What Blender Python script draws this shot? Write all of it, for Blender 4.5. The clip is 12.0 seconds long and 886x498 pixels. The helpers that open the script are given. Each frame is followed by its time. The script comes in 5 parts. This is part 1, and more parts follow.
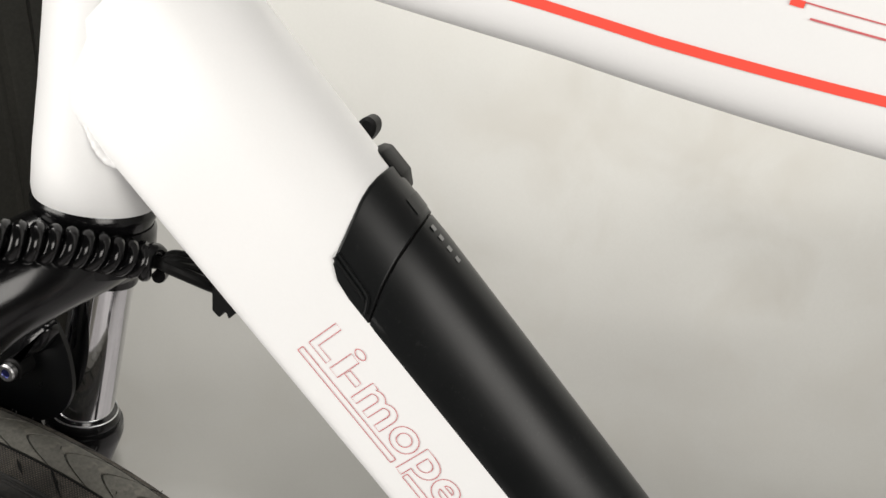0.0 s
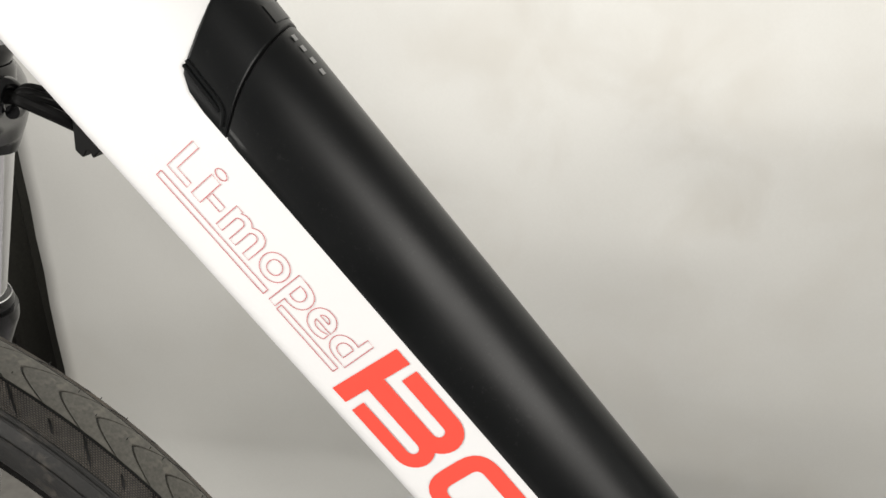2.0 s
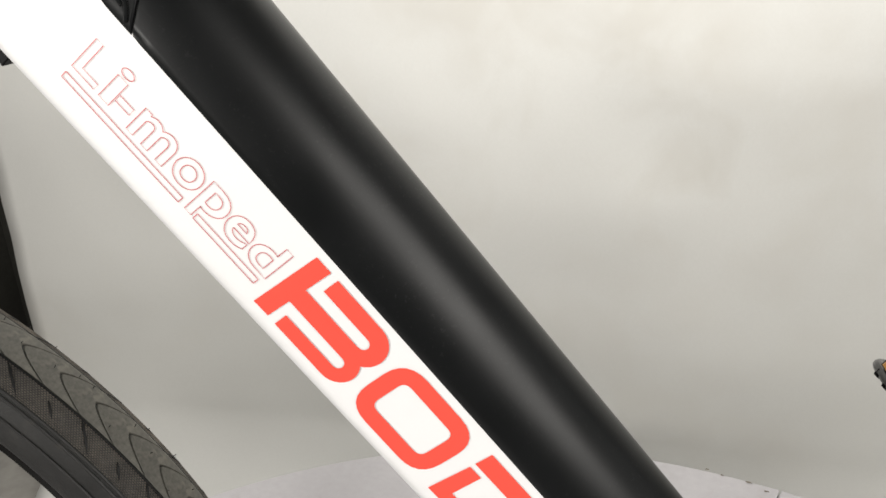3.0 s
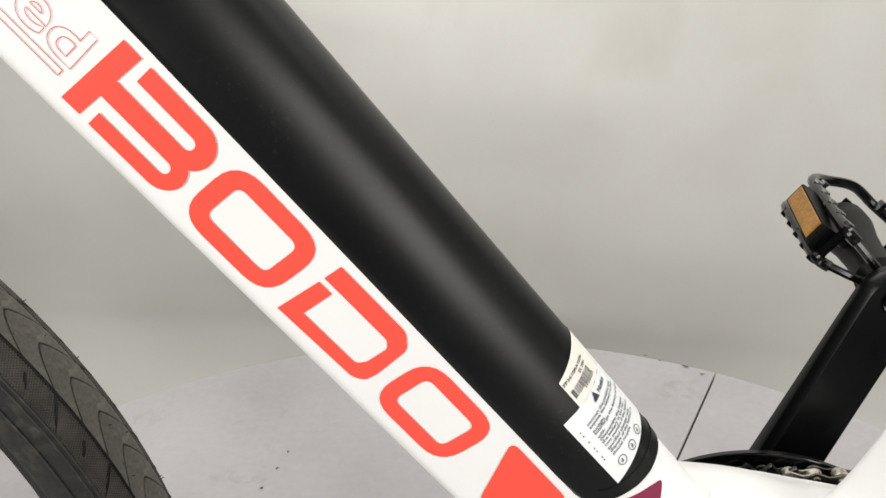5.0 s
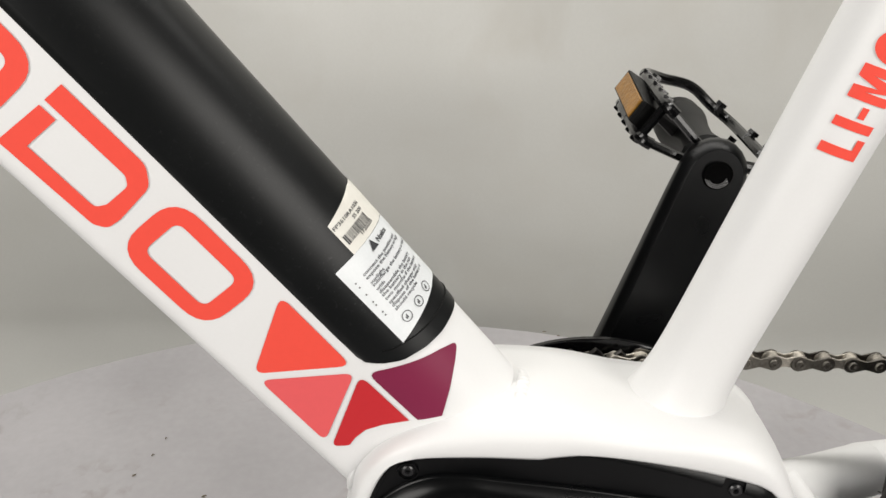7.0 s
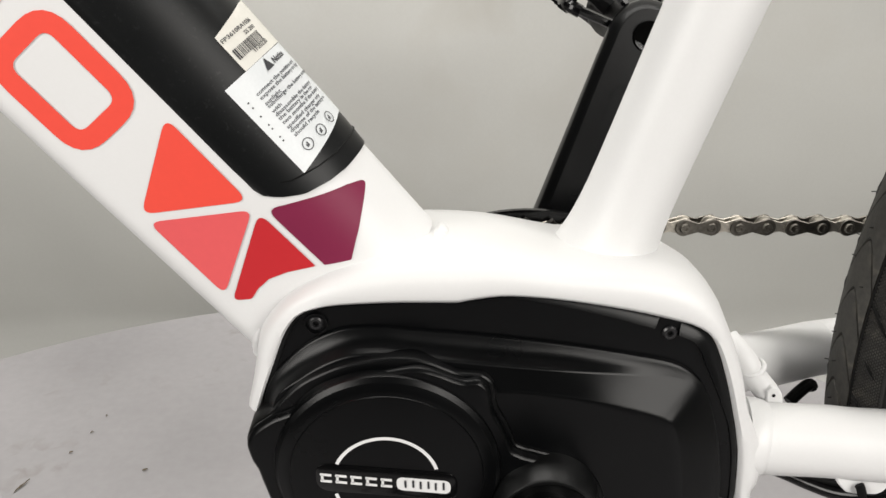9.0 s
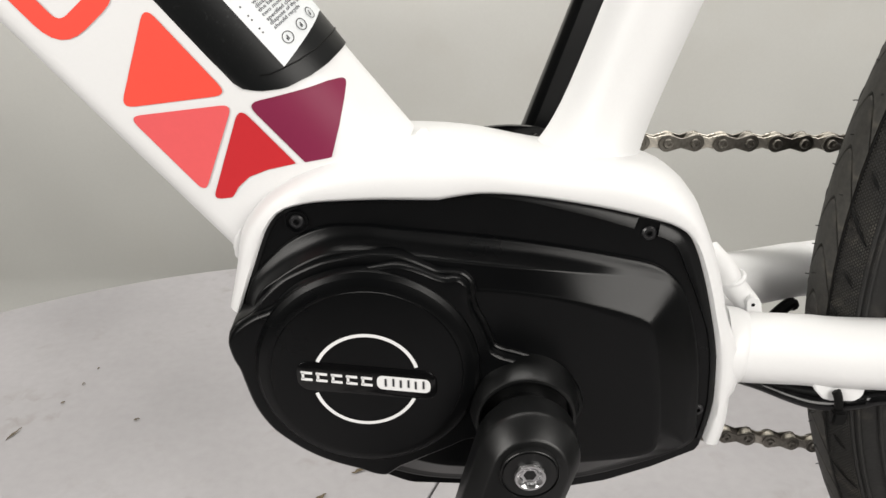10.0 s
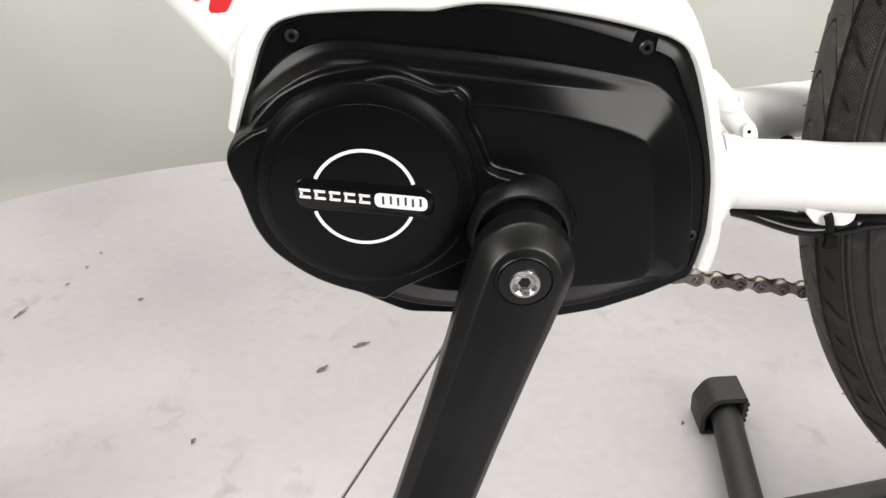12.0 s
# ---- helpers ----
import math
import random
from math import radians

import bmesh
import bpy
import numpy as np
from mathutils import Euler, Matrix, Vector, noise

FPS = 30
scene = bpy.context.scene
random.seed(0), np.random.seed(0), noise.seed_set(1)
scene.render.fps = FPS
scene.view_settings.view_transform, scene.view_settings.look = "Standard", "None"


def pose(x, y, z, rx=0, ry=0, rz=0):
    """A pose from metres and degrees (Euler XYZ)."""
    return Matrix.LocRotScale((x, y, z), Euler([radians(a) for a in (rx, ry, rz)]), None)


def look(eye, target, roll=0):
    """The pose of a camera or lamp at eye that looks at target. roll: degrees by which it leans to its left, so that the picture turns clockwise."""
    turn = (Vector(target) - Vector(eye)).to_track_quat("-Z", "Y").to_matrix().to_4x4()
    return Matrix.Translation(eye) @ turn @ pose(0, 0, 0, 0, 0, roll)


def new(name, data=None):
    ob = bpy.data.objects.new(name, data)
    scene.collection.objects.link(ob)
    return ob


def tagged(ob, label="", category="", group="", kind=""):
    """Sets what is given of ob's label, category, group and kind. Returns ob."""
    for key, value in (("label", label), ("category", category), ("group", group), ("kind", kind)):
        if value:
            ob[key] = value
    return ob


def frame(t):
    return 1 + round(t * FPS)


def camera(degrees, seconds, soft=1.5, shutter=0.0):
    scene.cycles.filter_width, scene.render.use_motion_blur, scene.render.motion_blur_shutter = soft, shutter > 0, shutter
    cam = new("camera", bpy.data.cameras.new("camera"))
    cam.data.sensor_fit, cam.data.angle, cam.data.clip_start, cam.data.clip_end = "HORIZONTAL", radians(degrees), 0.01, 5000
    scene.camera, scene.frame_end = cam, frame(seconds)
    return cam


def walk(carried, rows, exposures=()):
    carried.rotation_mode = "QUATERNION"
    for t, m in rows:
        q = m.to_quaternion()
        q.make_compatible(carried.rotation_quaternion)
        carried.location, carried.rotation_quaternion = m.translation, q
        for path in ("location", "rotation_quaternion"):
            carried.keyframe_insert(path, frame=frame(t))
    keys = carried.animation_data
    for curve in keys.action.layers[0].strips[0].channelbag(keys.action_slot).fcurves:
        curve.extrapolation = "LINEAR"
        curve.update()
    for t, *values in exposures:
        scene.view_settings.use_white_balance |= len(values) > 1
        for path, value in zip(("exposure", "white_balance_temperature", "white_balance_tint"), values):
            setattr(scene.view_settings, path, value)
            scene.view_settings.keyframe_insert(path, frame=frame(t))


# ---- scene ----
cam = camera(58.25, 12.0)
PATH = [
    (0.0, (-0.2385, -0.3064, 0.8624), (-0.3420, 0.1556, 0.7018), 0.35),
    (0.5, (-0.2290, -0.3050, 0.8492), (-0.3306, 0.1566, 0.6860), -0.12),
    (1.0, (-0.2187, -0.3076, 0.8314), (-0.3146, 0.1535, 0.6635), -0.32),
    (1.5, (-0.2050, -0.3062, 0.8139), (-0.2972, 0.1544, 0.6426), -0.70),
    (2.0, (-0.1949, -0.3019, 0.7983), (-0.2854, 0.1563, 0.6199), -1.09),
    (2.5, (-0.1851, -0.3001, 0.7846), (-0.2722, 0.1562, 0.5996), -1.25),
    (3.0, (-0.1705, -0.2991, 0.7691), (-0.2516, 0.1551, 0.5763), -1.18),
    (5.0, (-0.1259, -0.2857, 0.7109), (-0.1848, 0.1512, 0.4750), -1.38),
    (5.5, (-0.1092, -0.2882, 0.6903), (-0.1580, 0.1491, 0.4527), -1.08),
    (6.0, (-0.0900, -0.2899, 0.6761), (-0.1279, 0.1510, 0.4435), -0.58),
    (6.5, (-0.0741, -0.2914, 0.6510), (-0.1055, 0.1531, 0.4242), -0.58),
    (7.0, (-0.0590, -0.2883, 0.6295), (-0.0806, 0.1602, 0.4095), -0.65),
    (9.0, (-0.0366, -0.2970, 0.5522), (-0.0395, 0.1582, 0.3454), -1.01),
    (9.5, (-0.0328, -0.3065, 0.5358), (-0.0339, 0.1477, 0.3268), -0.78),
    (10.0, (-0.0308, -0.3111, 0.5241), (-0.0318, 0.1392, 0.3069), -0.64),
    (10.5, (-0.0296, -0.3163, 0.5133), (-0.0302, 0.1289, 0.2855), -0.58),
    (11.0, (-0.0287, -0.3213, 0.5049), (-0.0293, 0.1180, 0.2661), -0.67),
    (11.5, (-0.0295, -0.3253, 0.4996), (-0.0307, 0.1077, 0.2496), -0.67),
    (12.0, (-0.0300, -0.3316, 0.4912), (-0.0315, 0.0938, 0.2286), -0.83),
]
walk(cam, [(t, look(eye, target, roll)) for t, eye, target, roll in PATH],
     exposures=[(0.0, -0.24), (3.0, -0.02), (5.3, -0.06), (7.0, -0.26), (9.0, -0.24), (10.5, -0.02), (11.5, 0.17), (12.0, 0.33)])

# ---- world, light, exposure ----
world = bpy.data.worlds.new("studio_world")
scene.world = world
world.use_nodes = True
world.node_tree.nodes["Background"].inputs[0].default_value = (0.9, 0.95, 1.0, 1)
world.node_tree.nodes["Background"].inputs[1].default_value = 0.02


def area_lamp(name, eye, target, sx, sy, watts, colour):
    data = bpy.data.lights.new(name, "AREA")
    data.shape, data.size, data.size_y, data.energy, data.color = "RECTANGLE", sx, sy, watts, colour
    ob = new(name, data)
    ob.matrix_world = look(eye, target)
    return tagged(ob, "unseen soft white studio light panel", "light")


area_lamp("softbox", (0.88, -1.00, 0.98), (0.0, 0.0, 0.40), 0.8, 1.0, 25.0, (1.0, 0.965, 0.915))
area_lamp("softbox", (-1.15, -0.90, 1.05), (-0.2, 0.0, 0.50), 0.8, 1.0, 24.0, (1.0, 0.967, 0.92))
# added strip lamp, out of view, only to brighten the backdrop paper
area_lamp("softbox", (0.1, 0.30, 1.80), (0.1, 0.97, 1.34), 2.4, 0.4, 48, (1.0, 0.975, 0.93))


# ---- materials ----
def nodes_of(name):
    mat = bpy.data.materials.new(name)
    mat.use_nodes = True
    return mat, mat.node_tree, mat.node_tree.nodes["Principled BSDF"]


def put(tree, node, socket, source):
    tree.links.new(source, node.inputs[socket])


def surface(name, colour, rough=0.5, metal=0.0, grain=60.0, grain_amount=0.05, bump=0.02, blotch=4.0, blotch_amount=0.06,
            rough_var=0.1, coat=0.0, spec=0.5, random_tint=0.0):
    """Principled surface with two scales of colour variation, uneven gloss and fine relief."""
    mat, tree, bsdf = nodes_of(name)
    add = tree.nodes.new
    co = add("ShaderNodeTexCoord")
    fine, broad = add("ShaderNodeTexNoise"), add("ShaderNodeTexNoise")
    for n, s, d in ((fine, grain, 4), (broad, blotch, 3)):
        n.inputs["Scale"].default_value, n.inputs["Detail"].default_value = s, d
        put(tree, n, "Vector", co.outputs["Object"])
    mix1, mix2 = add("ShaderNodeMix"), add("ShaderNodeMix")
    for m in (mix1, mix2):
        m.data_type, m.blend_type = "RGBA", "MULTIPLY"
    c = (*colour, 1)
    ramp1, ramp2 = add("ShaderNodeMapRange"), add("ShaderNodeMapRange")
    for r, n, amount in ((ramp1, fine, grain_amount), (ramp2, broad, blotch_amount)):
        put(tree, r, "Value", n.outputs["Fac"])
        r.inputs["From Min"].default_value, r.inputs["From Max"].default_value = 0.3, 0.7
        r.inputs["To Min"].default_value, r.inputs["To Max"].default_value = 1 - amount, 1 + amount * 0.3
    mix1.inputs["Factor"].default_value = mix2.inputs["Factor"].default_value = 1
    mix1.inputs["A"].default_value = c
    mix1.inputs[6].default_value = c
    put(tree, mix1, 7, ramp1.outputs["Result"])
    put(tree, mix2, 6, mix1.outputs[2])
    put(tree, mix2, 7, ramp2.outputs["Result"])
    colour_out = mix2.outputs[2]
    if random_tint:
        info, rng, mix3 = add("ShaderNodeObjectInfo"), add("ShaderNodeMapRange"), add("ShaderNodeMix")
        mix3.data_type, mix3.blend_type = "RGBA", "MULTIPLY"
        mix3.inputs["Factor"].default_value = 1
        put(tree, rng, "Value", info.outputs["Random"])
        rng.inputs["To Min"].default_value, rng.inputs["To Max"].default_value = 1 - random_tint, 1 + random_tint
        put(tree, mix3, 6, colour_out)
        put(tree, mix3, 7, rng.outputs["Result"])
        colour_out = mix3.outputs[2]
    put(tree, bsdf, "Base Color", colour_out)
    rr = add("ShaderNodeMapRange")
    put(tree, rr, "Value", broad.outputs["Fac"])
    rr.inputs["From Min"].default_value, rr.inputs["From Max"].default_value = 0.3, 0.7
    rr.inputs["To Min"].default_value, rr.inputs["To Max"].default_value = rough * (1 - rough_var), rough * (1 + rough_var)
    put(tree, bsdf, "Roughness", rr.outputs["Result"])
    bsdf.inputs["Metallic"].default_value = metal
    bsdf.inputs["Coat Weight"].default_value = coat
    bsdf.inputs["Coat Roughness"].default_value = 0.15
    bsdf.inputs["Specular IOR Level"].default_value = spec
    if bump:
        b = add("ShaderNodeBump")
        b.inputs["Strength"].default_value, b.inputs["Distance"].default_value = bump, 0.001
        put(tree, b, "Height", fine.outputs["Fac"])
        put(tree, bsdf, "Normal", b.outputs["Normal"])
    return mat


M_WHITE = surface("white_frame_paint", (0.722, 0.722, 0.722), 0.42, grain=900, grain_amount=0.01, bump=0.01, blotch=9, blotch_amount=0.02, spec=0.4)
M_BATTERY = surface("satin_black_battery_case", (0.0044, 0.0050, 0.0053), 0.37, grain=1400, grain_amount=0.2, bump=0.03, blotch=25, blotch_amount=0.1, rough_var=0.08, spec=0.23)
M_MOTOR = surface("black_motor_casing", (0.0019, 0.0021, 0.0024), 0.30, grain=1800, grain_amount=0.2, bump=0.03, blotch=30, blotch_amount=0.1, spec=0.22)
M_CRANK = surface("black_anodised_crank", (0.0028, 0.0030, 0.0032), 0.38, grain=1600, grain_amount=0.2, bump=0.03, blotch=30, blotch_amount=0.1, spec=0.42)
M_GLOSS = surface("glossy_black_plastic", (0.0032, 0.0032, 0.0035), 0.18, grain=500, grain_amount=0.1, bump=0.01, spec=0.35)
M_BLACK = surface("matt_black_plastic", (0.0040, 0.0040, 0.0040), 0.5, grain=900, grain_amount=0.2, bump=0.04, spec=0.14)
M_SCREW = surface("worn_black_screw", (0.011, 0.011, 0.012), 0.34, grain=900, grain_amount=0.2, bump=0.05, spec=0.6)
M_RED = surface("coral_red_vinyl", (0.80, 0.080, 0.055), 0.48, grain=400, grain_amount=0.02, bump=0.0, blotch_amount=0.02, spec=0.2)
M_PINK = surface("salmon_red_vinyl", (0.72, 0.105, 0.11), 0.48, grain=400, grain_amount=0.02, bump=0.0, blotch_amount=0.02, spec=0.2)
M_CRIMSON = surface("crimson_vinyl", (0.50, 0.024, 0.030), 0.48, grain=400, grain_amount=0.02, bump=0.0, blotch_amount=0.02, spec=0.2)
M_PLUM = surface("plum_vinyl", (0.19, 0.018, 0.055), 0.48, grain=400, grain_amount=0.02, bump=0.0, blotch_amount=0.02, spec=0.2)
M_LINE = surface("thin_red_print", (0.54, 0.11, 0.12), 0.4, bump=0.0)
M_LABEL = surface("white_paper_label", (0.68, 0.705, 0.72), 0.42, grain=900, grain_amount=0.03, bump=0.02)
M_LABEL_WARM = surface("cream_paper_label", (0.70, 0.685, 0.63), 0.42, grain=900, grain_amount=0.03, bump=0.02)
M_INK = surface("dark_print", (0.03, 0.03, 0.035), 0.5, bump=0.0)
M_TEXT = surface("grey_fine_print", (0.07, 0.075, 0.085), 0.5, bump=0.0)
M_PRINT = surface("white_print", (0.80, 0.80, 0.80), 0.45, bump=0.0)
M_STEEL = surface("worn_chain_steel", (0.22, 0.205, 0.18), 0.38, 1.0, grain=700, grain_amount=0.25, bump=0.1, blotch=60, blotch_amount=0.4, rough_var=0.3, random_tint=0.25)
M_STEEL_DARK = surface("oily_dark_steel", (0.10, 0.095, 0.09), 0.42, 1.0, grain=700, grain_amount=0.3, bump=0.1, blotch=60, blotch_amount=0.4, random_tint=0.3)
M_STEEL_INNER = surface("worn_bright_chain_roller", (0.58, 0.54, 0.475), 0.42, 0.85, grain=700, grain_amount=0.3, bump=0.1, blotch=90, blotch_amount=0.5, random_tint=0.2)
M_BOLT = surface("bright_steel_bolt", (0.62, 0.62, 0.63), 0.28, 1.0, grain=600, grain_amount=0.1, bump=0.04)
M_CHROME = surface("polished_chrome", (0.75, 0.75, 0.76), 0.07, 1.0, grain=400, grain_amount=0.04, bump=0.0, blotch_amount=0.08)
M_RUBBER = surface("black_brown_tyre_rubber", (0.010, 0.0098, 0.009), 0.62, grain=700, grain_amount=0.35, bump=0.25, blotch=45, blotch_amount=0.35)
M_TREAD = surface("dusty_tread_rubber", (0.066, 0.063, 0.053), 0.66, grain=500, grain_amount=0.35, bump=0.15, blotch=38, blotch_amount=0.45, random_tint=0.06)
# rear tread in a darker tone than the front tread
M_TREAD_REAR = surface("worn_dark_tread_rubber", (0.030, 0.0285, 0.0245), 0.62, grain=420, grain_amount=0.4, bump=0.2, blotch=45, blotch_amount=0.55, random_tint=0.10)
M_KNURL = surface("dusty_knurled_rubber", (0.068, 0.058, 0.046), 0.7, grain=300, grain_amount=0.4, bump=0.1, blotch=40, blotch_amount=0.6)
M_AMBER = surface("amber_reflector_plastic", (0.34, 0.165, 0.03), 0.35, grain=500, grain_amount=0.25, bump=0.4, blotch=120, blotch_amount=0.25)
M_HOLE = surface("unlit_dark_hole", (0.0015, 0.0015, 0.0015), 0.9, spec=0.03, bump=0.0)
M_BLUE = surface("blue_anodised_bolt", (0.05, 0.06, 0.22), 0.3, 1.0, bump=0.0)
M_LED = surface("grey_indicator_lens", (0.16, 0.16, 0.16), 0.35, bump=0.0)
M_DARKROOM = surface("dark_curtain_cloth", (0.035, 0.034, 0.028), 0.8, grain=120, grain_amount=0.2, bump=0.1, blotch=2.5, blotch_amount=0.4)
M_WALL = surface("dark_studio_wall", (0.07, 0.07, 0.068), 0.7, grain=80, grain_amount=0.05, bump=0.05)
M_CEIL = surface("dark_ceiling_paint", (0.09, 0.09, 0.088), 0.8, grain=60, grain_amount=0.04, bump=0.05)
M_SCREED = surface("pale_studio_floor", (0.36, 0.345, 0.315), 0.6, grain=40, grain_amount=0.15, bump=0.1, blotch=2, blotch_amount=0.2)
M_STAND = surface("worn_grey_black_steel_tube", (0.012, 0.0115, 0.011), 0.5, 0.0, grain=500, grain_amount=0.3, bump=0.15, blotch=40, blotch_amount=0.3)
M_CHIP = surface("dry_leaf_fragment", (0.13, 0.10, 0.06), 0.8, grain=400, grain_amount=0.4, bump=0.3)
M_PAPER = surface("grey_white_backdrop_paper", (0.53, 0.527, 0.503), 0.75, grain=240, grain_amount=0.02, bump=0.03, blotch=1.6, blotch_amount=0.06)


def turntable_material():
    """Off-white laminate with grey rubbed smudges and small dark specks."""
    mat = surface("scuffed_white_laminate", (0.392, 0.379, 0.391), 0.5, grain=90, grain_amount=0.05, bump=0.03, blotch=3.6, blotch_amount=0.19)
    tree = mat.node_tree
    bsdf = tree.nodes["Principled BSDF"]
    base = bsdf.inputs["Base Color"].links[0].from_socket
    add = tree.nodes.new
    co, a, b, ra, rb = add("ShaderNodeTexCoord"), add("ShaderNodeTexNoise"), add("ShaderNodeTexNoise"), add("ShaderNodeMapRange"), add("ShaderNodeMapRange")
    for n, s in ((a, 42), (b, 9)):
        n.inputs["Scale"].default_value, n.inputs["Detail"].default_value, n.inputs["Distortion"].default_value = s, 6, 0.6
        put(tree, n, "Vector", co.outputs["Object"])
    put(tree, ra, "Value", a.outputs["Fac"])
    put(tree, rb, "Value", b.outputs["Fac"])
    for r, lo, hi in ((ra, 0.54, 0.76), (rb, 0.48, 0.68)):
        r.inputs["From Min"].default_value, r.inputs["From Max"].default_value = lo, hi
    both = add("ShaderNodeMath")
    both.operation = "MULTIPLY"
    put(tree, both, 0, ra.outputs["Result"])
    put(tree, both, 1, rb.outputs["Result"])
    mix = add("ShaderNodeMix")
    mix.data_type = "RGBA"
    put(tree, mix, "Factor", both.outputs["Value"])
    put(tree, mix, 6, base)
    mix.inputs[7].default_value = (0.265, 0.245, 0.23, 1)
    put(tree, bsdf, "Base Color", mix.outputs[2])
    return mat


def dusted(mat, colour, fine, broad, lo, hi):
    """Mixes pale specks and rubbed patches into a surface's colour and gloss."""
    tree = mat.node_tree
    bsdf = tree.nodes["Principled BSDF"]
    base = bsdf.inputs["Base Color"].links[0].from_socket
    add = tree.nodes.new
    co, a, b, ra, rb, both, mix = (add("ShaderNodeTexCoord"), add("ShaderNodeTexNoise"), add("ShaderNodeTexNoise"), add("ShaderNodeMapRange"), add("ShaderNodeMapRange"), add("ShaderNodeMath"), add("ShaderNodeMix"))
    for n, k in ((a, fine), (b, broad)):
        n.inputs["Scale"].default_value, n.inputs["Detail"].default_value, n.inputs["Distortion"].default_value = k, 5, 0.4
        put(tree, n, "Vector", co.outputs["Object"])
    put(tree, ra, "Value", a.outputs["Fac"])
    put(tree, rb, "Value", b.outputs["Fac"])
    ra.inputs["From Min"].default_value, ra.inputs["From Max"].default_value = lo, hi
    rb.inputs["From Min"].default_value, rb.inputs["From Max"].default_value = 0.42, 0.68
    both.operation = "MULTIPLY"
    put(tree, both, 0, ra.outputs["Result"])
    put(tree, both, 1, rb.outputs["Result"])
    mix.data_type = "RGBA"
    put(tree, mix, "Factor", both.outputs["Value"])
    put(tree, mix, 6, base)
    mix.inputs[7].default_value = (*colour, 1)
    put(tree, bsdf, "Base Color", mix.outputs[2])


dusted(M_BATTERY, (0.018, 0.0185, 0.019), 620, 22, 0.60, 0.74)
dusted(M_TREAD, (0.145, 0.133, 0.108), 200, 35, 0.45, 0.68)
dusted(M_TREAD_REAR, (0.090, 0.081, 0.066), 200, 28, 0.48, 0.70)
dusted(M_RUBBER, (0.048, 0.042, 0.034), 160, 30, 0.48, 0.72)
dusted(M_CRANK, (0.020, 0.020, 0.020), 700, 30, 0.64, 0.76)
dusted(M_PAPER, (0.488, 0.477, 0.445), 7, 1.7, 0.44, 0.66)
M_TABLE = turntable_material()


# ---- mesh helpers ----
def part(name, geo, material, parent=None, label="", sharp=35, smooth=True):
    """Links a bmesh, or (vertices, faces), as one mesh object under a thing or part."""
    me = bpy.data.meshes.new(name)
    if isinstance(geo, tuple):
        me.from_pydata([tuple(v) for v in geo[0]], [], [tuple(f) for f in geo[1]])
        me.validate()
        me.update()
        fix = bmesh.new()
        fix.from_mesh(me)
        bmesh.ops.recalc_face_normals(fix, faces=fix.faces)
        fix.to_mesh(me)
        fix.free()
    else:
        bmesh.ops.recalc_face_normals(geo, faces=geo.faces)
        geo.to_mesh(me)
        geo.free()
    if smooth:
        me.shade_smooth()
        me.set_sharp_from_angle(angle=radians(sharp))
    me.materials.append(material)
    ob = new(name, me)
    if parent is not None:
        ob.parent = parent
    if label:
        tagged(ob, label)
    return ob


def share(ob, m, parent=None):
    """Another object on the same mesh at the pose m."""
    other = new(ob.name.split(".")[0], ob.data)
    other.parent = parent or ob.parent
    other.matrix_basis = m
    if "label" in ob:
        other["label"] = ob["label"]
    return other


def thing(name, label, category, group="", kind=""):
    return tagged(new(name), label, category, group, kind)


def join(*geos):
    verts, faces = [], []
    for v, f in geos:
        k = len(verts)
        verts += [tuple(x) for x in v]
        faces += [tuple(i + k for i in q) for q in f]
    return verts, faces


def loft(rings, closed=True, caps=True):
    """Skin over rings of equal length."""
    n = len(rings[0])
    verts = [tuple(p) for r in rings for p in r]
    faces = []
    for i in range(len(rings) - 1):
        for j in range(n if closed else n - 1):
            a, b = i * n + j, i * n + (j + 1) % n
            faces.append((a, b, b + n, a + n))
    if caps and closed:
        faces.append(tuple(range(n))[::-1])
        faces.append(tuple((len(rings) - 1) * n + j for j in range(n)))
    return verts, faces


def catmull(pts, per=8, closed=False):
    pts = [Vector(p) for p in pts]
    n, out = len(pts), []
    for i in range(n if closed else n - 1):
        if closed:
            p0, p1, p2, p3 = pts[i - 1], pts[i], pts[(i + 1) % n], pts[(i + 2) % n]
        else:
            p0, p1, p2, p3 = pts[max(i - 1, 0)], pts[i], pts[i + 1], pts[min(i + 2, n - 1)]
        for k in range(per):
            t = k / per
            out.append(0.5 * (2 * p1 + (p2 - p0) * t + (2 * p0 - 5 * p1 + 4 * p2 - p3) * t * t + (3 * p1 - p0 - 3 * p2 + p3) * t ** 3))
    if not closed:
        out.append(pts[-1])
    return out


def resample(pts, n, closed=True):
    """n points at even steps along a line."""
    p = [Vector(q) for q in pts]
    if closed:
        p.append(p[0])
    run = [0.0]
    for a, b in zip(p, p[1:]):
        run.append(run[-1] + (b - a).length)
    out, k = [], 0
    for i in range(n):
        want = run[-1] * i / (n if closed else n - 1)
        while k < len(run) - 2 and run[k + 1] < want:
            k += 1
        f = (want - run[k]) / max(run[k + 1] - run[k], 1e-9)
        out.append(p[k].lerp(p[k + 1], min(max(f, 0), 1)))
    return out


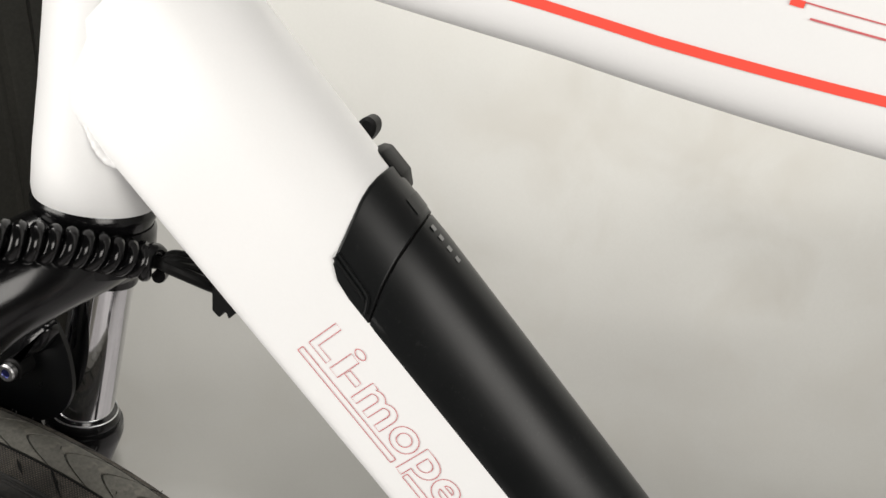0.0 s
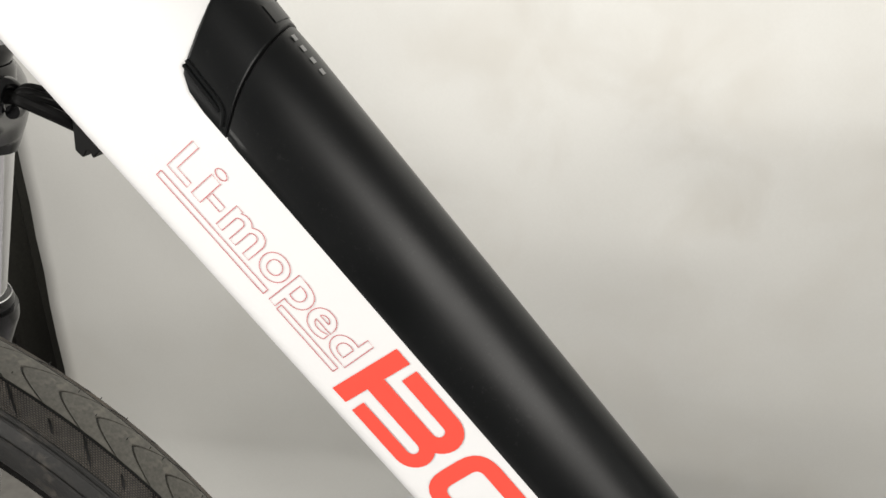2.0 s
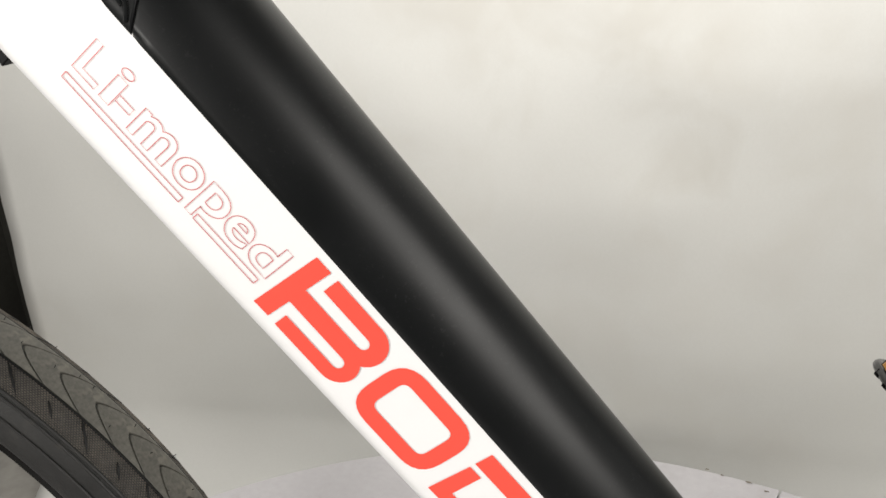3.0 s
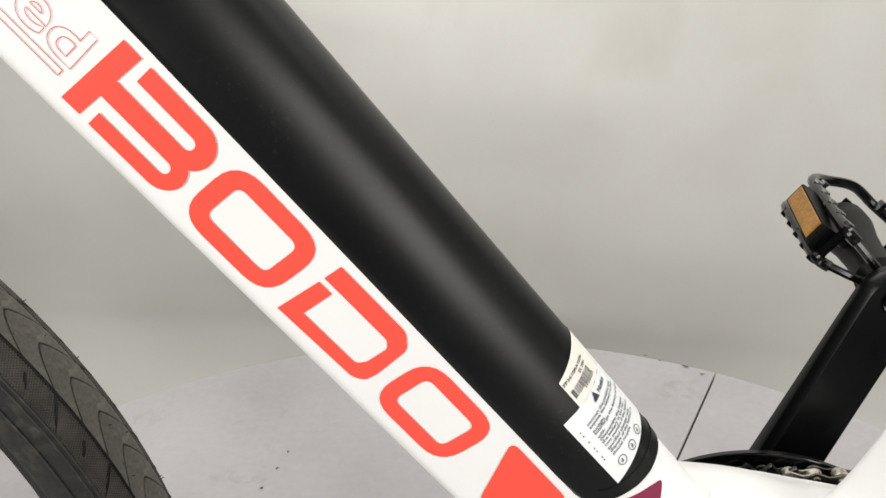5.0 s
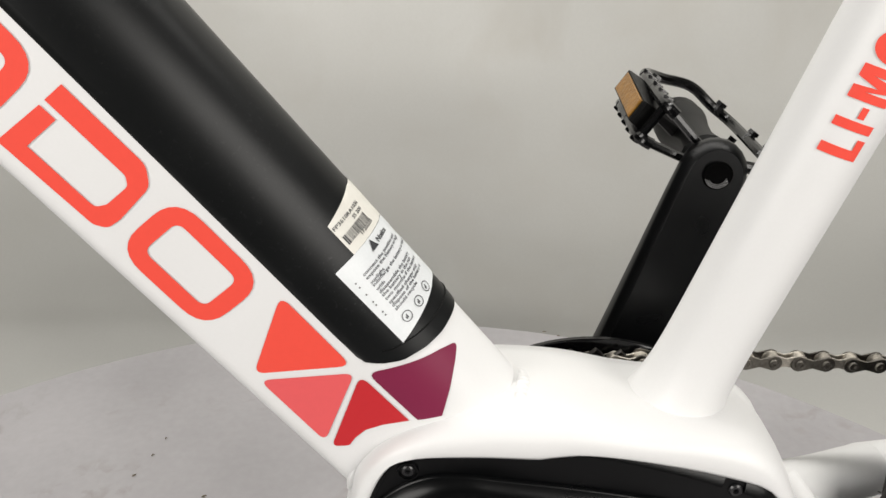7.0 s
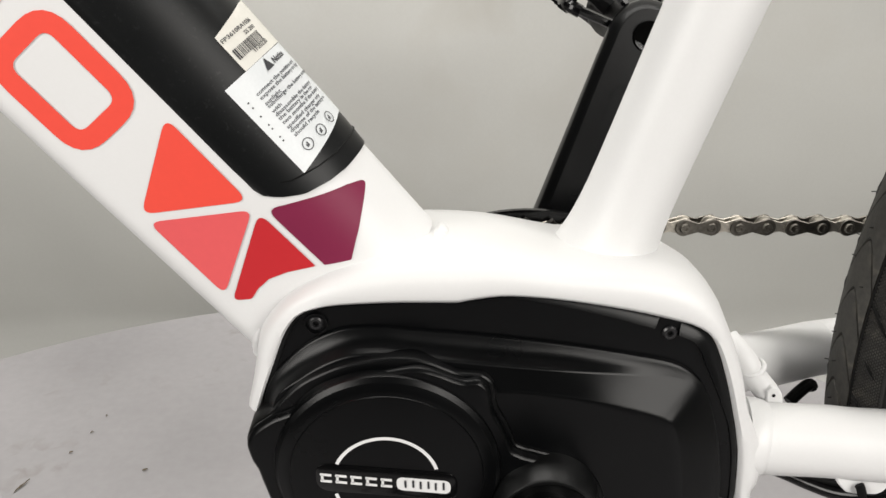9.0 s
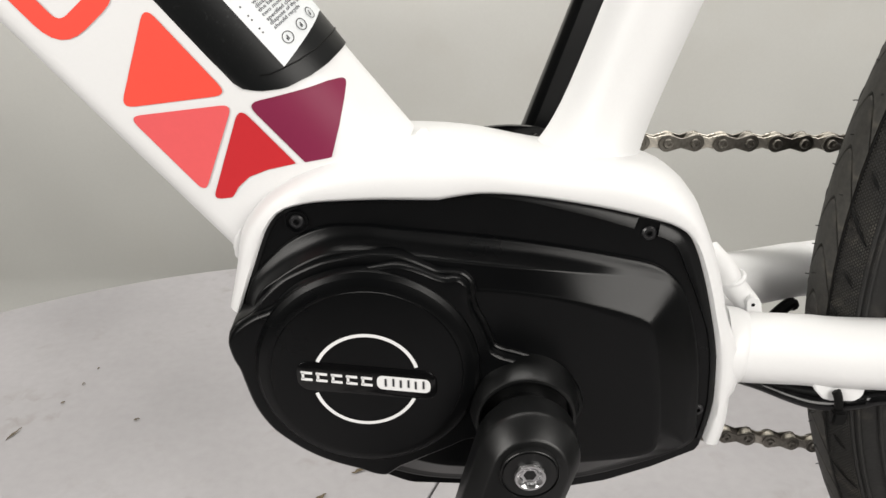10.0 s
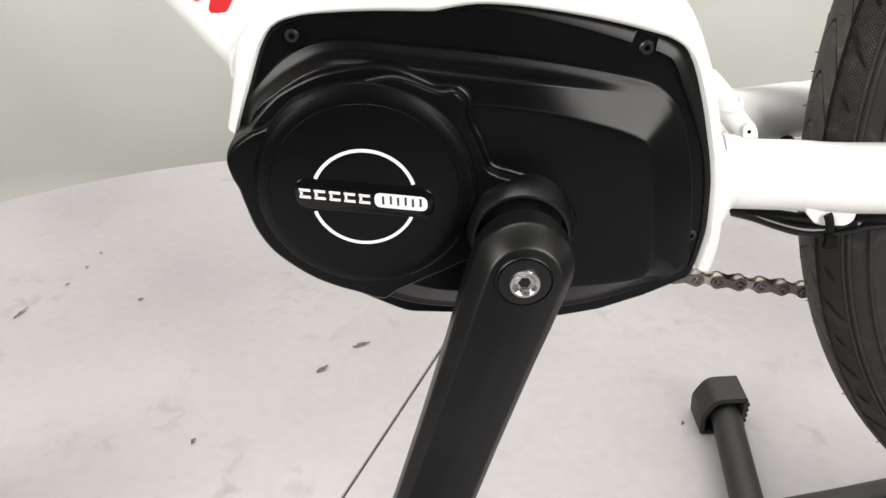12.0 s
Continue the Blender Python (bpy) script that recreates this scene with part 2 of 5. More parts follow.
def pipe(path, radius, sides=16, caps=True, squash=None):
    """A tube along a path; radius a number or one for each point; squash: width over height."""
    path = [Vector(p) for p in path]
    n = len(path)
    radius = [radius] * n if isinstance(radius, (int, float)) else radius
    tangents = [(path[min(i + 1, n - 1)] - path[max(i - 1, 0)]).normalized() for i in range(n)]
    side = tangents[0].cross(Vector((0, 1, 0)))
    if side.length < 0.1:
        side = tangents[0].cross(Vector((0, 0, 1)))
    side.normalize()
    rings = []
    for p, t, r in zip(path, tangents, radius):
        side = (side - t * side.dot(t)).normalized()
        up = t.cross(side)
        w = 1.0 if squash is None else squash
        rings.append([p + side * r * math.cos(a) + up * r * w * math.sin(a) for a in (2 * math.pi * j / sides for j in range(sides))])
    return loft(rings, True, caps)


def inset2(pts, d):
    """A closed x, z outline moved inwards by d."""
    n, out = len(pts), []
    area = sum(pts[i][0] * pts[(i + 1) % n][1] - pts[(i + 1) % n][0] * pts[i][1] for i in range(n))
    s = 1 if area > 0 else -1
    for i in range(n):
        a, b, c = Vector(pts[i - 1]), Vector(pts[i]), Vector(pts[(i + 1) % n])
        t = (c - a).normalized()
        out.append(b + Vector((-t.y, t.x)) * d * s)
    return out


def slab(outline, steps, caps=True):
    """An x, z outline carried through (y, inset) steps."""
    rings = [[(p[0], y, p[1]) for p in (inset2(outline, d) if d else outline)] for y, d in steps]
    return loft(rings, True, caps)


def disc_y(cx, cz, steps, sides=40):
    """A turned shape round an axis along y: steps of (y, radius)."""
    rings = [[(cx + r * math.cos(a), y, cz + r * math.sin(a)) for a in (2 * math.pi * j / sides for j in range(sides))] for y, r in steps]
    return loft(rings, True, True)


def round_poly(pts, r, k=5):
    out, n = [], len(pts)
    rs = r if isinstance(r, (list, tuple)) else [r] * n
    for i in range(n):
        a, b, c = Vector(pts[i - 1]), Vector(pts[i]), Vector(pts[(i + 1) % n])
        u, v = (a - b).normalized(), (c - b).normalized()
        ang = math.acos(max(-1, min(1, u.dot(v))))
        d = min(rs[i] / math.tan(ang / 2), (a - b).length * 0.45, (c - b).length * 0.45)
        p, q = b + u * d, b + v * d
        for j in range(k + 1):
            t = j / k
            out.append((1 - t) ** 2 * p + 2 * t * (1 - t) * b + t * t * q)
    return out


def box(sx, sy, sz, bevel=0.0, at=(0, 0, 0)):
    bm = bmesh.new()
    bmesh.ops.create_cube(bm, size=1)
    bmesh.ops.scale(bm, vec=(sx, sy, sz), verts=bm.verts)
    if bevel:
        bmesh.ops.bevel(bm, geom=bm.edges, offset=bevel, segments=2, affect="EDGES")
    bmesh.ops.translate(bm, vec=at, verts=bm.verts)
    return bm


# ---- studio ----
def wall(name, x0, x1, y0, y1, z0, z1, material, label):
    ob = part(name, box(x1 - x0, y1 - y0, z1 - z0, 0, ((x0 + x1) / 2, (y0 + y1) / 2, (z0 + z1) / 2)), material, smooth=False)
    return tagged(ob, label, "wall", kind="structure")


FLOOR = -0.36
tagged(part("floor", box(6.4, 6.4, 0.1, 0, (0, 0, FLOOR - 0.05)), M_SCREED, smooth=False), "pale grey studio floor round the turntable", "floor", kind="structure")
tagged(part("ceiling", box(6.4, 6.4, 0.1, 0, (0, 0, 2.85)), M_CEIL, smooth=False), "plain dark studio ceiling", "ceiling", kind="structure")
wall("wall_south", -3.2, 3.2, -3.2, -3.1, FLOOR, 2.8, M_WALL, "plain dark studio wall behind the camera")
wall("wall_north", -3.2, 3.2, 3.1, 3.2, FLOOR, 2.8, M_WALL, "plain studio wall behind the backdrop")
wall("wall_east", 3.1, 3.2, -3.1, 3.1, FLOOR, 2.8, M_WALL, "plain dark studio side wall")
wall("wall_west", -3.2, -3.1, -3.1, 3.1, FLOOR, 2.8, M_WALL, "plain studio side wall")


def backdrop():
    """Paper sheet: hangs, then sweeps forward over the floor; shallow ripples."""
    verts, faces, nx, rows = [], [], 120, []
    for i in range(40):
        rows.append((0.97, 2.6 - (2.6 + 0.14) * i / 39))
    for i in range(1, 13):
        a = math.pi / 2 * i / 12
        rows.append((0.97 - 0.215 * (1 - math.cos(a)), -0.14 - 0.215 * math.sin(a)))
    for i in range(1, 9):
        rows.append((0.755 - 0.067 * i, -0.3555))
    for j, (y, z) in enumerate(rows):
        for i in range(nx + 1):
            x = -1.248 + 3.6 * i / nx
            h = max(0.0, min(1.0, (z + 0.34) / 0.3))
            w = 0.014 * noise.noise((x * 1.1, z * 3.2, 4.0)) + 0.006 * noise.noise((x * 1.6 + z, z * 11.0, 6.0)) + 0.007 * noise.noise((x * 3.5 + z * 2, z * 7.0, 9.0)) + 0.005 * noise.noise((x * 8.0 - z * 3, z * 15.0, 2.0))
            verts.append((x, y + w * h, z))
    for j in range(len(rows) - 1):
        for i in range(nx):
            a = j * (nx + 1) + i
            faces.append((a, a + 1, a + nx + 2, a + nx + 1))
    ob = part("backdrop", (verts, faces), M_PAPER)
    mod = ob.modifiers.new("thickness", "SOLIDIFY")
    mod.thickness, mod.offset = 0.0006, 1
    return tagged(ob, "pale grey seamless paper backdrop with faint ripples", "backdrop", kind="structure")


backdrop()


def curtain():
    """Dark cloth beside the backdrop, hanging in folds."""
    verts, faces, n = [], [], 90
    for j, z in enumerate((FLOOR, 0.6, 1.4, 2.8)):
        for i in range(n + 1):
            x = -3.05 + 2.0 * i / n
            verts.append((x, 1.37 + 0.03 * math.sin(i * 1.1) + 0.02 * math.sin(i * 0.43 + j), z))
    for j in range(3):
        for i in range(n):
            a = j * (n + 1) + i
            faces.append((a, a + 1, a + n + 2, a + n + 1))
    ob = part("curtain", (verts, faces), M_DARKROOM)
    mod = ob.modifiers.new("thickness", "SOLIDIFY")
    mod.thickness = 0.004
    tagged(ob, "dark brown-black curtain hanging beside the backdrop", "curtain")


curtain()

TABLE_C, TABLE_R = (-0.151, -0.094), 0.832
turntable = thing("turntable", "round white scuffed turntable platform in two halves", "turntable")


def table_half(side):
    """Half a round board; the halves meet in a fine joint."""
    ux, uy = 0.392, 0.920      # the joint's direction
    px, py = -0.1134 - 0.0012 * side * uy, 0.0952 + 0.0012 * side * ux
    off = (px - TABLE_C[0]) * -uy + (py - TABLE_C[1]) * ux
    half = math.sqrt(TABLE_R ** 2 - off ** 2)
    base = math.atan2(uy, ux)
    a0 = math.atan2(off, half)
    a1 = math.pi - a0
    pts = []
    if side > 0:
        angles = [a0 + (a1 - a0) * i / 80 for i in range(81)]
    else:
        angles = [a1 + (2 * math.pi + a0 - a1) * i / 80 for i in range(81)]
    for a in angles:
        pts.append((TABLE_C[0] + TABLE_R * math.cos(a + base), TABLE_C[1] + TABLE_R * math.sin(a + base)))
    rings = [[(x, y, z) for x, y in (inset2(pts, d) if d else pts)] for z, d in ((-0.06, 0), (-0.0008, 0), (0, 0.0008))]
    return part("board", loft(rings), M_TABLE, turntable, smooth=False)


table_half(1)
table_half(-1)
part("plinth", loft([[(TABLE_C[0] + 0.28 * math.cos(a), TABLE_C[1] + 0.28 * math.sin(a), z) for a in (2 * math.pi * i / 48 for i in range(48))] for z in (FLOOR + 0.001, -0.0605)]), M_BLACK, turntable)

# ---- bicycle ----
bicycle = thing("bicycle", "white electric bicycle with black tube battery and black mid motor", "bicycle")
BB = Vector((0.0, 0.0, 0.3244))

HEAD = Vector((-0.4685, 0, 0.7685))          # foot of the head tube and its direction
UP = Vector((0.242, 0, 0.970)).normalized()

# main tube: a slanted deep section, s along it, n across it
DX, DZ, NX, NZ = 0.63, -0.7766, 0.7766, 0.63
HALF, N_SIDE, N_LOW, R_LOW = 0.0285, 0.203, 0.1542, 0.009


def top_height(s):
    return 0.0353 + 0.0088 * (-0.5 - s)


def place(s, n, y):
    return (s * DX + n * NX, y, s * DZ + n * NZ)


def side_y(s, n, off=0.0):
    """The front surface's y at height n."""
    if n > N_SIDE:
        k = min(1.0, (n - N_SIDE) / top_height(s))
        return -(HALF + off) * math.sqrt(max(0.0, 1 - k * k))
    if n < N_LOW + R_LOW:
        k = (N_LOW + R_LOW - n) / R_LOW
        return -(HALF + off) + R_LOW * (1 - math.sqrt(max(0.0, 1 - k * k)))
    return -(HALF + off)


def tube_ring(s, grow=0.0):
    pts = []
    k = max(0.0, min(1.0, (-0.868 - s) / 0.046))
    k = k * k * (3 - 2 * k)
    for i in range(29):
        phi = math.pi * i / 28
        pts.append((N_SIDE + (top_height(s) + grow) * math.sin(phi), -(HALF + grow) * math.cos(phi)))
    for i in range(7):
        a = math.pi / 2 * i / 6
        pts.append((N_LOW + R_LOW - (R_LOW + grow) * math.sin(a), HALF - R_LOW + (R_LOW + grow) * math.cos(a)))
    for i in range(7):
        a = math.pi / 2 * (1 - i / 6)
        pts.append((N_LOW + R_LOW - (R_LOW + grow) * math.sin(a), -(HALF - R_LOW) - (R_LOW + grow) * math.cos(a)))
    ring = []
    for n, y in pts:
        x, _, z = place(s, n, 0)
        # near the head tube the sides close in on its round wall
        d = (x - HEAD.x) * UP.z - (z - HEAD.z) * UP.x
        wall_y = 0.0262 * math.sqrt(max(0.0, 1 - (d / 0.0262) ** 2)) if d < 0 else 0.0262
        slim = min(abs(y), abs(y) + (max(0.001, wall_y) + 0.0002 - abs(y)) * k)
        ring.append((x, math.copysign(slim, y), z))
    return ring


frame_part = part("down_tube", loft([tube_ring(-0.937 + 0.577 * i / 60) for i in range(61)]), M_WHITE, bicycle, "white deep aluminium main tube", sharp=50)


def bend(table, phi):
    """Reads a line on the section: (phi, s) pairs from the side up to the top, mirrored over it."""
    phi = min(phi, math.pi - phi)
    for (p0, s0), (p1, s1) in zip(table, table[1:]):
        if phi <= p1:
            return s0 + (s1 - s0) * (phi - p0) / (p1 - p0)
    return table[-1][1]


HEAD_LINE = [(0.0, -0.7860), (0.05, -0.7950), (0.085, -0.8014), (0.162, -0.8058), (0.307, -0.8085), (0.555, -0.8133), (0.817, -0.8180), (1.0, -0.8200), (1.2, -0.8209), (1.571, -0.8211)]
END_LINE = [(0.0, -0.4217), (0.072, -0.4156), (0.181, -0.4113), (0.397, -0.4062), (0.711, -0.4033), (0.98, -0.4021), (1.571, -0.4018)]
SEAM_LINE = [(0.0, -0.7760), (0.151, -0.7795), (0.371, -0.7847), (0.552, -0.7879), (0.719, -0.7902), (0.912, -0.7921), (1.157, -0.7940), (1.571, -0.7956)]


def seam_s(phi):
    return bend(SEAM_LINE, phi)


def case(name, start, stop, material, label, parent):
    """A shell over the tube between two lines, with rolled-in edges."""
    cols, rows = 44, 36
    verts, faces = [], []
    for j in range(cols + 1):
        phi = math.pi * j / cols
        a, b = start(phi), stop(phi)
        edge = 0.0 if 0 < j < cols else 1.0
        for i in range(rows + 1):
            if i == 0 or i == rows:
                s, grow = (a if i == 0 else b), -0.0006
            elif i in (1, rows - 1):
                s, grow = (a + 0.0004 if i == 1 else b - 0.0004), 0.0009
            else:
                s, grow = a + (b - a) * (i - 1) / (rows - 2), 0.0013
            if edge:
                grow = -0.0006
            n = N_SIDE + (top_height(s) + grow) * math.sin(phi)
            verts.append(place(s, n, -(HALF + grow) * math.cos(phi)))
    for j in range(cols):
        for i in range(rows):
            k = j * (rows + 1) + i
            faces.append((k, k + 1, k + rows + 2, k + rows + 1))
    return part(name, (verts, faces), material, parent, label, sharp=60)


battery = case("battery", lambda p: seam_s(p) + 0.00005, lambda p: bend(END_LINE, p), M_BATTERY, "satin black removable tube battery", bicycle)
battery_head = case("battery_head", lambda p: bend(HEAD_LINE, p), lambda p: seam_s(p) - 0.00005, M_BATTERY, "black battery head with lock grip", bicycle)


def patch(name, outline, material, parent, off=0.0012, label="", cuts=3, by_phi=False):
    """A thin sticker on the tube's front: outline in s, n (or s, phi), cut fine and bent over the section."""
    bm = bmesh.new()
    face = bm.faces.new([bm.verts.new((p[0], p[1], 0)) for p in outline])
    bm.normal_update()
    bmesh.ops.triangulate(bm, faces=[face])
    if cuts:
        bmesh.ops.subdivide_edges(bm, edges=bm.edges[:], cuts=cuts, use_grid_fill=True)
    for v in bm.verts:
        s, n = v.co.x, v.co.y
        if by_phi:
            v.co = place(s, N_SIDE + (top_height(s) + off) * math.sin(n), -(HALF + off) * math.cos(n))
        else:
            v.co = place(s, n, side_y(s, n, off))
    return part(name, bm, material, parent, label, sharp=60)


def ribbon(name, path, width, material, parent, off=0.0012, closed=False, label=""):
    """A stripe of even width along a line in s, n."""
    pts = [Vector(p) for p in path]
    n = len(pts)
    verts, faces = [], []
    for i in range(n):
        a, b = (pts[i - 1], pts[(i + 1) % n]) if closed else (pts[max(i - 1, 0)], pts[min(i + 1, n - 1)])
        t = (b - a).normalized()
        side = Vector((-t.y, t.x)) * width / 2
        c = 1.0
        for q in (pts[i] + side * c, pts[i] - side * c):
            verts.append(place(q.x, q.y, side_y(q.x, q.y, off)))
    for i in range(n if closed else n - 1):
        a, b = 2 * i, 2 * ((i + 1) % n)
        faces.append((a, a + 1, b + 1, b))
    return part(name, (verts, faces), material, parent, label)


def ring_shape(s0, s1, n0, n1, width, radius, inner, slant=0.0):
    """Outer and inner rounded outlines of a frame-like sign."""
    outer = [(s0 + slant, n0), (s1, n0 + slant), (s1 - slant, n1), (s0, n1 - slant)]
    w = width
    ins = [(s0 + slant + w, n0 + w), (s1 - w, n0 + slant + w), (s1 - slant - w, n1 - w), (s0 + w, n1 - slant - w)]
    return round_poly(outer, radius, 6), round_poly(ins, inner, 6)


def ring_decal(name, s0, s1, n0, n1, width, radius, inner, material, label):
    a, b = ring_shape(s0, s1, n0, n1, width, radius, inner)
    verts = [place(p.x, p.y, side_y(p.x, p.y, 0.0004)) for p in (*a, *b)]
    n = len(a)
    return part(name, (verts, [(i, (i + 1) % n, n + (i + 1) % n, n + i) for i in range(n)]), material, frame_part, label)


# large red sign: a bar with two hooks, then three rounded frames
patch("red_mark", [(-0.6744, 0.1651), (-0.6662, 0.1653), (-0.6643, 0.2000), (-0.6726, 0.2000)], M_RED, frame_part, 0.0004, "coral red printed mark", 0)


def hook(s0, s1, n_far, n_near, s_back):
    r = abs(n_far - n_near) / 2
    mid = (n_far + n_near) / 2
    turn = [(s1 - r + r * math.cos(a), mid + (n_far - mid) * math.sin(a)) for a in (math.pi / 2 - math.pi * i / 14 for i in range(15))]
    return [(s0, n_far), ((s0 + s1 - r) / 2, n_far), *turn, ((s_back + s1) / 2, n_near), (s_back, n_near)]


ribbon("red_mark", hook(-0.6603, -0.6268, 0.1961, 0.1824, -0.6655), 0.0080, M_RED, frame_part, 0.00045)
ribbon("red_mark", hook(-0.6618, -0.6272, 0.1684, 0.1808, -0.6655), 0.0067, M_RED, frame_part, 0.0005)
ring_decal("red_mark", -0.6182, -0.5712, 0.1648, 0.1998, 0.0078, 0.0130, 0.0042, M_RED, "coral red rounded frame mark")
OPEN_FRAME = [(-0.5629, 0.1994), (-0.5255, 0.1998), (-0.5190, 0.1945), (-0.5174, 0.1765), (-0.5180, 0.1700), (-0.5225, 0.1668), (-0.5648, 0.1653), (-0.5633, 0.1877), (-0.5562, 0.1879), (-0.5567, 0.1722), (-0.5265, 0.1728), (-0.5244, 0.1772), (-0.5242, 0.1885), (-0.5275, 0.1910), (-0.5632, 0.1905)]
patch("red_mark", round_poly(OPEN_FRAME, [0.0002, 0.007, 0.007, 0.006, 0.005, 0.006, 0.0002, 0.0002, 0.0002, 0.0002, 0.003, 0.003, 0.003, 0.003, 0.0002], 4), M_RED, frame_part, 0.0004, "coral red open frame mark", 1)
ring_decal("red_mark", -0.5110, -0.4656, 0.1658, 0.1996, 0.0074, 0.0128, 0.0042, M_RED, "coral red rounded frame mark")
# triangles
patch("triangle_mark", round_poly([(-0.4582, 0.2001), (-0.4393, 0.1663), (-0.4179, 0.1999)], 0.0030), M_RED, frame_part, 0.0004, "coral red triangle", 2)
patch("triangle_mark", round_poly([(-0.4357, 0.1658), (-0.4147, 0.1984), (-0.3971, 0.1657)], 0.0026), M_PINK, frame_part, 0.0004, "salmon pink triangle", 2)
patch("triangle_mark", round_poly([(-0.4125, 0.1995), (-0.3933, 0.1660), (-0.3892, 0.1722), (-0.3907, 0.1771), (-0.3910, 0.1831), (-0.3886, 0.1905), (-0.3836, 0.2004)], [0.003, 0.0025, 0.002, 0.002, 0.002, 0.002, 0.0003]), M_CRIMSON, frame_part, 0.0004, "crimson triangle with a curved foot", 2)
patch("triangle_mark", round_poly([(-0.4118, 0.2023), (-0.4058, 0.2138), (-0.4013, 0.2220), (-0.3981, 0.2283), (-0.3941, 0.2338), (-0.3896, 0.2291), (-0.3835, 0.2217), (-0.3767, 0.2120), (-0.3818, 0.2033)], [0.003, 0.003, 0.003, 0.003, 0.0025, 0.002, 0.002, 0.0004, 0.0004]), M_PLUM, frame_part, 0.0004, "plum purple triangle", 5)

# thin outlined word, and an outlined bar beneath
def outlined(letter, s0, s1, n0, n1):
    """The edge of one letter of the built-in font, drawn as a fine stripe on the tube."""
    cu = bpy.data.curves.new("letter", "FONT")
    cu.body, cu.offset, cu.resolution_u = letter, 0.018, 5
    tmp = new("letter", cu)
    me = bpy.data.meshes.new_from_object(tmp)
    bpy.data.objects.remove(tmp)
    bm = bmesh.new()
    bm.from_mesh(me)
    bmesh.ops.remove_doubles(bm, verts=bm.verts, dist=0.0005)
    lo_x, hi_x = min(v.co.x for v in bm.verts), max(v.co.x for v in bm.verts)
    lo_y, hi_y = min(v.co.y for v in bm.verts), max(v.co.y for v in bm.verts)
    left = {e for e in bm.edges if len(e.link_faces) == 1}
    geos = []
    while left:
        e = left.pop()
        loop, at = [e.verts[0], e.verts[1]], e.verts[1]
        while True:
            step = next((k for k in at.link_edges if k in left), None)
            if step is None:
                break
            left.discard(step)
            at = step.other_vert(at)
            if at is loop[0]:
                break
            loop.append(at)
        pts = [Vector((s0 + (v.co.x - lo_x) / (hi_x - lo_x) * (s1 - s0), n0 + (v.co.y - lo_y) / (hi_y - lo_y) * (n1 - n0))) for v in loop]
        verts, faces, n = [], [], len(pts)
        for k in range(n):
            t = (pts[(k + 1) % n] - pts[k - 1]).normalized()
            side = Vector((-t.y, t.x)) * LINE_W / 2
            for q in (pts[k] + side, pts[k] - side):
                verts.append(place(q.x, q.y, side_y(q.x, q.y, 0.0004)))
            a, b = 2 * k, 2 * ((k + 1) % n)
            faces.append((a, a + 1, b + 1, b))
        geos.append((verts, faces))
    bm.free()
    return part("outline_letter", join(*geos), M_LINE, frame_part, "fine red outlined letter")


LINE_W = 0.00034
for letter, s0, s1, n0, n1 in (("L", -0.7847, -0.7735, 0.1770, 0.1926), ("i", -0.7712, -0.7655, 0.1769, 0.1940), ("-", -0.7653, -0.7582, 0.1807, 0.1838), ("m", -0.7557, -0.7368, 0.1759, 0.1886),
                               ("o", -0.7345, -0.7215, 0.1764, 0.1890), ("p", -0.7196, -0.7068, 0.1709, 0.1888), ("e", -0.7055, -0.6930, 0.1760, 0.1884), ("d", -0.6915, -0.6785, 0.1760, 0.1925)):
    outlined(letter, s0, s1, n0, n1)
for s0, s1 in ((-0.7848, -0.7228), (-0.7146, -0.6800)):
    ribbon("outline_mark", round_poly([(s0, 0.1706), (s1, 0.1706), (s1, 0.1735), (s0, 0.1735)], 0.0002, 2), LINE_W, M_LINE, frame_part, 0.0004, True, "fine red outlined bar")

# battery details
for s in (-0.7904, -0.7853, -0.7796, -0.7741):
    patch("indicator", round_poly([(s - 0.0013, 1.385), (s + 0.0013, 1.385), (s + 0.0013, 1.465), (s - 0.0013, 1.465)], 0.0004, 3), M_LED, battery, 0.0016, "small grey charge indicator window", 0, True)
label_lo = patch("label", [(-0.4512, 0.53), (-0.4122, 0.54), (-0.4150, 1.05), (-0.4175, 1.5), (-0.4180, 2.2), (-0.4508, 2.2)], M_LABEL, battery, 0.0016, "white printed warning label", 6, True)
label_hi = patch("label", round_poly([(-0.4660, 0.83), (-0.4512, 0.83), (-0.4512, 2.1), (-0.4710, 2.1), (-0.4700, 1.5)], 0.003, 3), M_LABEL_WARM, battery, 0.0016, "white printed barcode label", 6, True)
rng = random.Random(4)


def bar(parent, s0, s1, p0, p1, material=M_INK):
    k = 5
    verts = []
    for i in range(k + 1):
        p = p0 + (p1 - p0) * i / k
        for s in (s0, s1):
            verts.append(place(s, N_SIDE + (top_height(s) + 0.0018) * math.sin(p), -(HALF + 0.0018) * math.cos(p)))
    return part("print_bar", (verts, [(2 * i, 2 * i + 1, 2 * i + 3, 2 * i + 2) for i in range(k)]), material, parent)


def print_line(parent, body, s, p, size, material=M_TEXT, bold=0.0, wide=1.0):
    """A line of print bent round the battery: along the section, letters upright towards the head."""
    cu = bpy.data.curves.new("print_line", "FONT")
    cu.body, cu.size, cu.offset, cu.resolution_u = body, size, bold * size, 2
    tmp = new("print_line", cu)
    me = bpy.data.meshes.new_from_object(tmp)
    bpy.data.objects.remove(tmp)
    bm = bmesh.new()
    bm.from_mesh(me)
    for v in bm.verts:
        a, q = s - v.co.y, p + v.co.x * wide / 0.0320
        v.co = place(a, N_SIDE + (top_height(a) + 0.0018) * math.sin(q), -(HALF + 0.0018) * math.cos(q))
    return part("print_line", bm, material, parent, smooth=False)


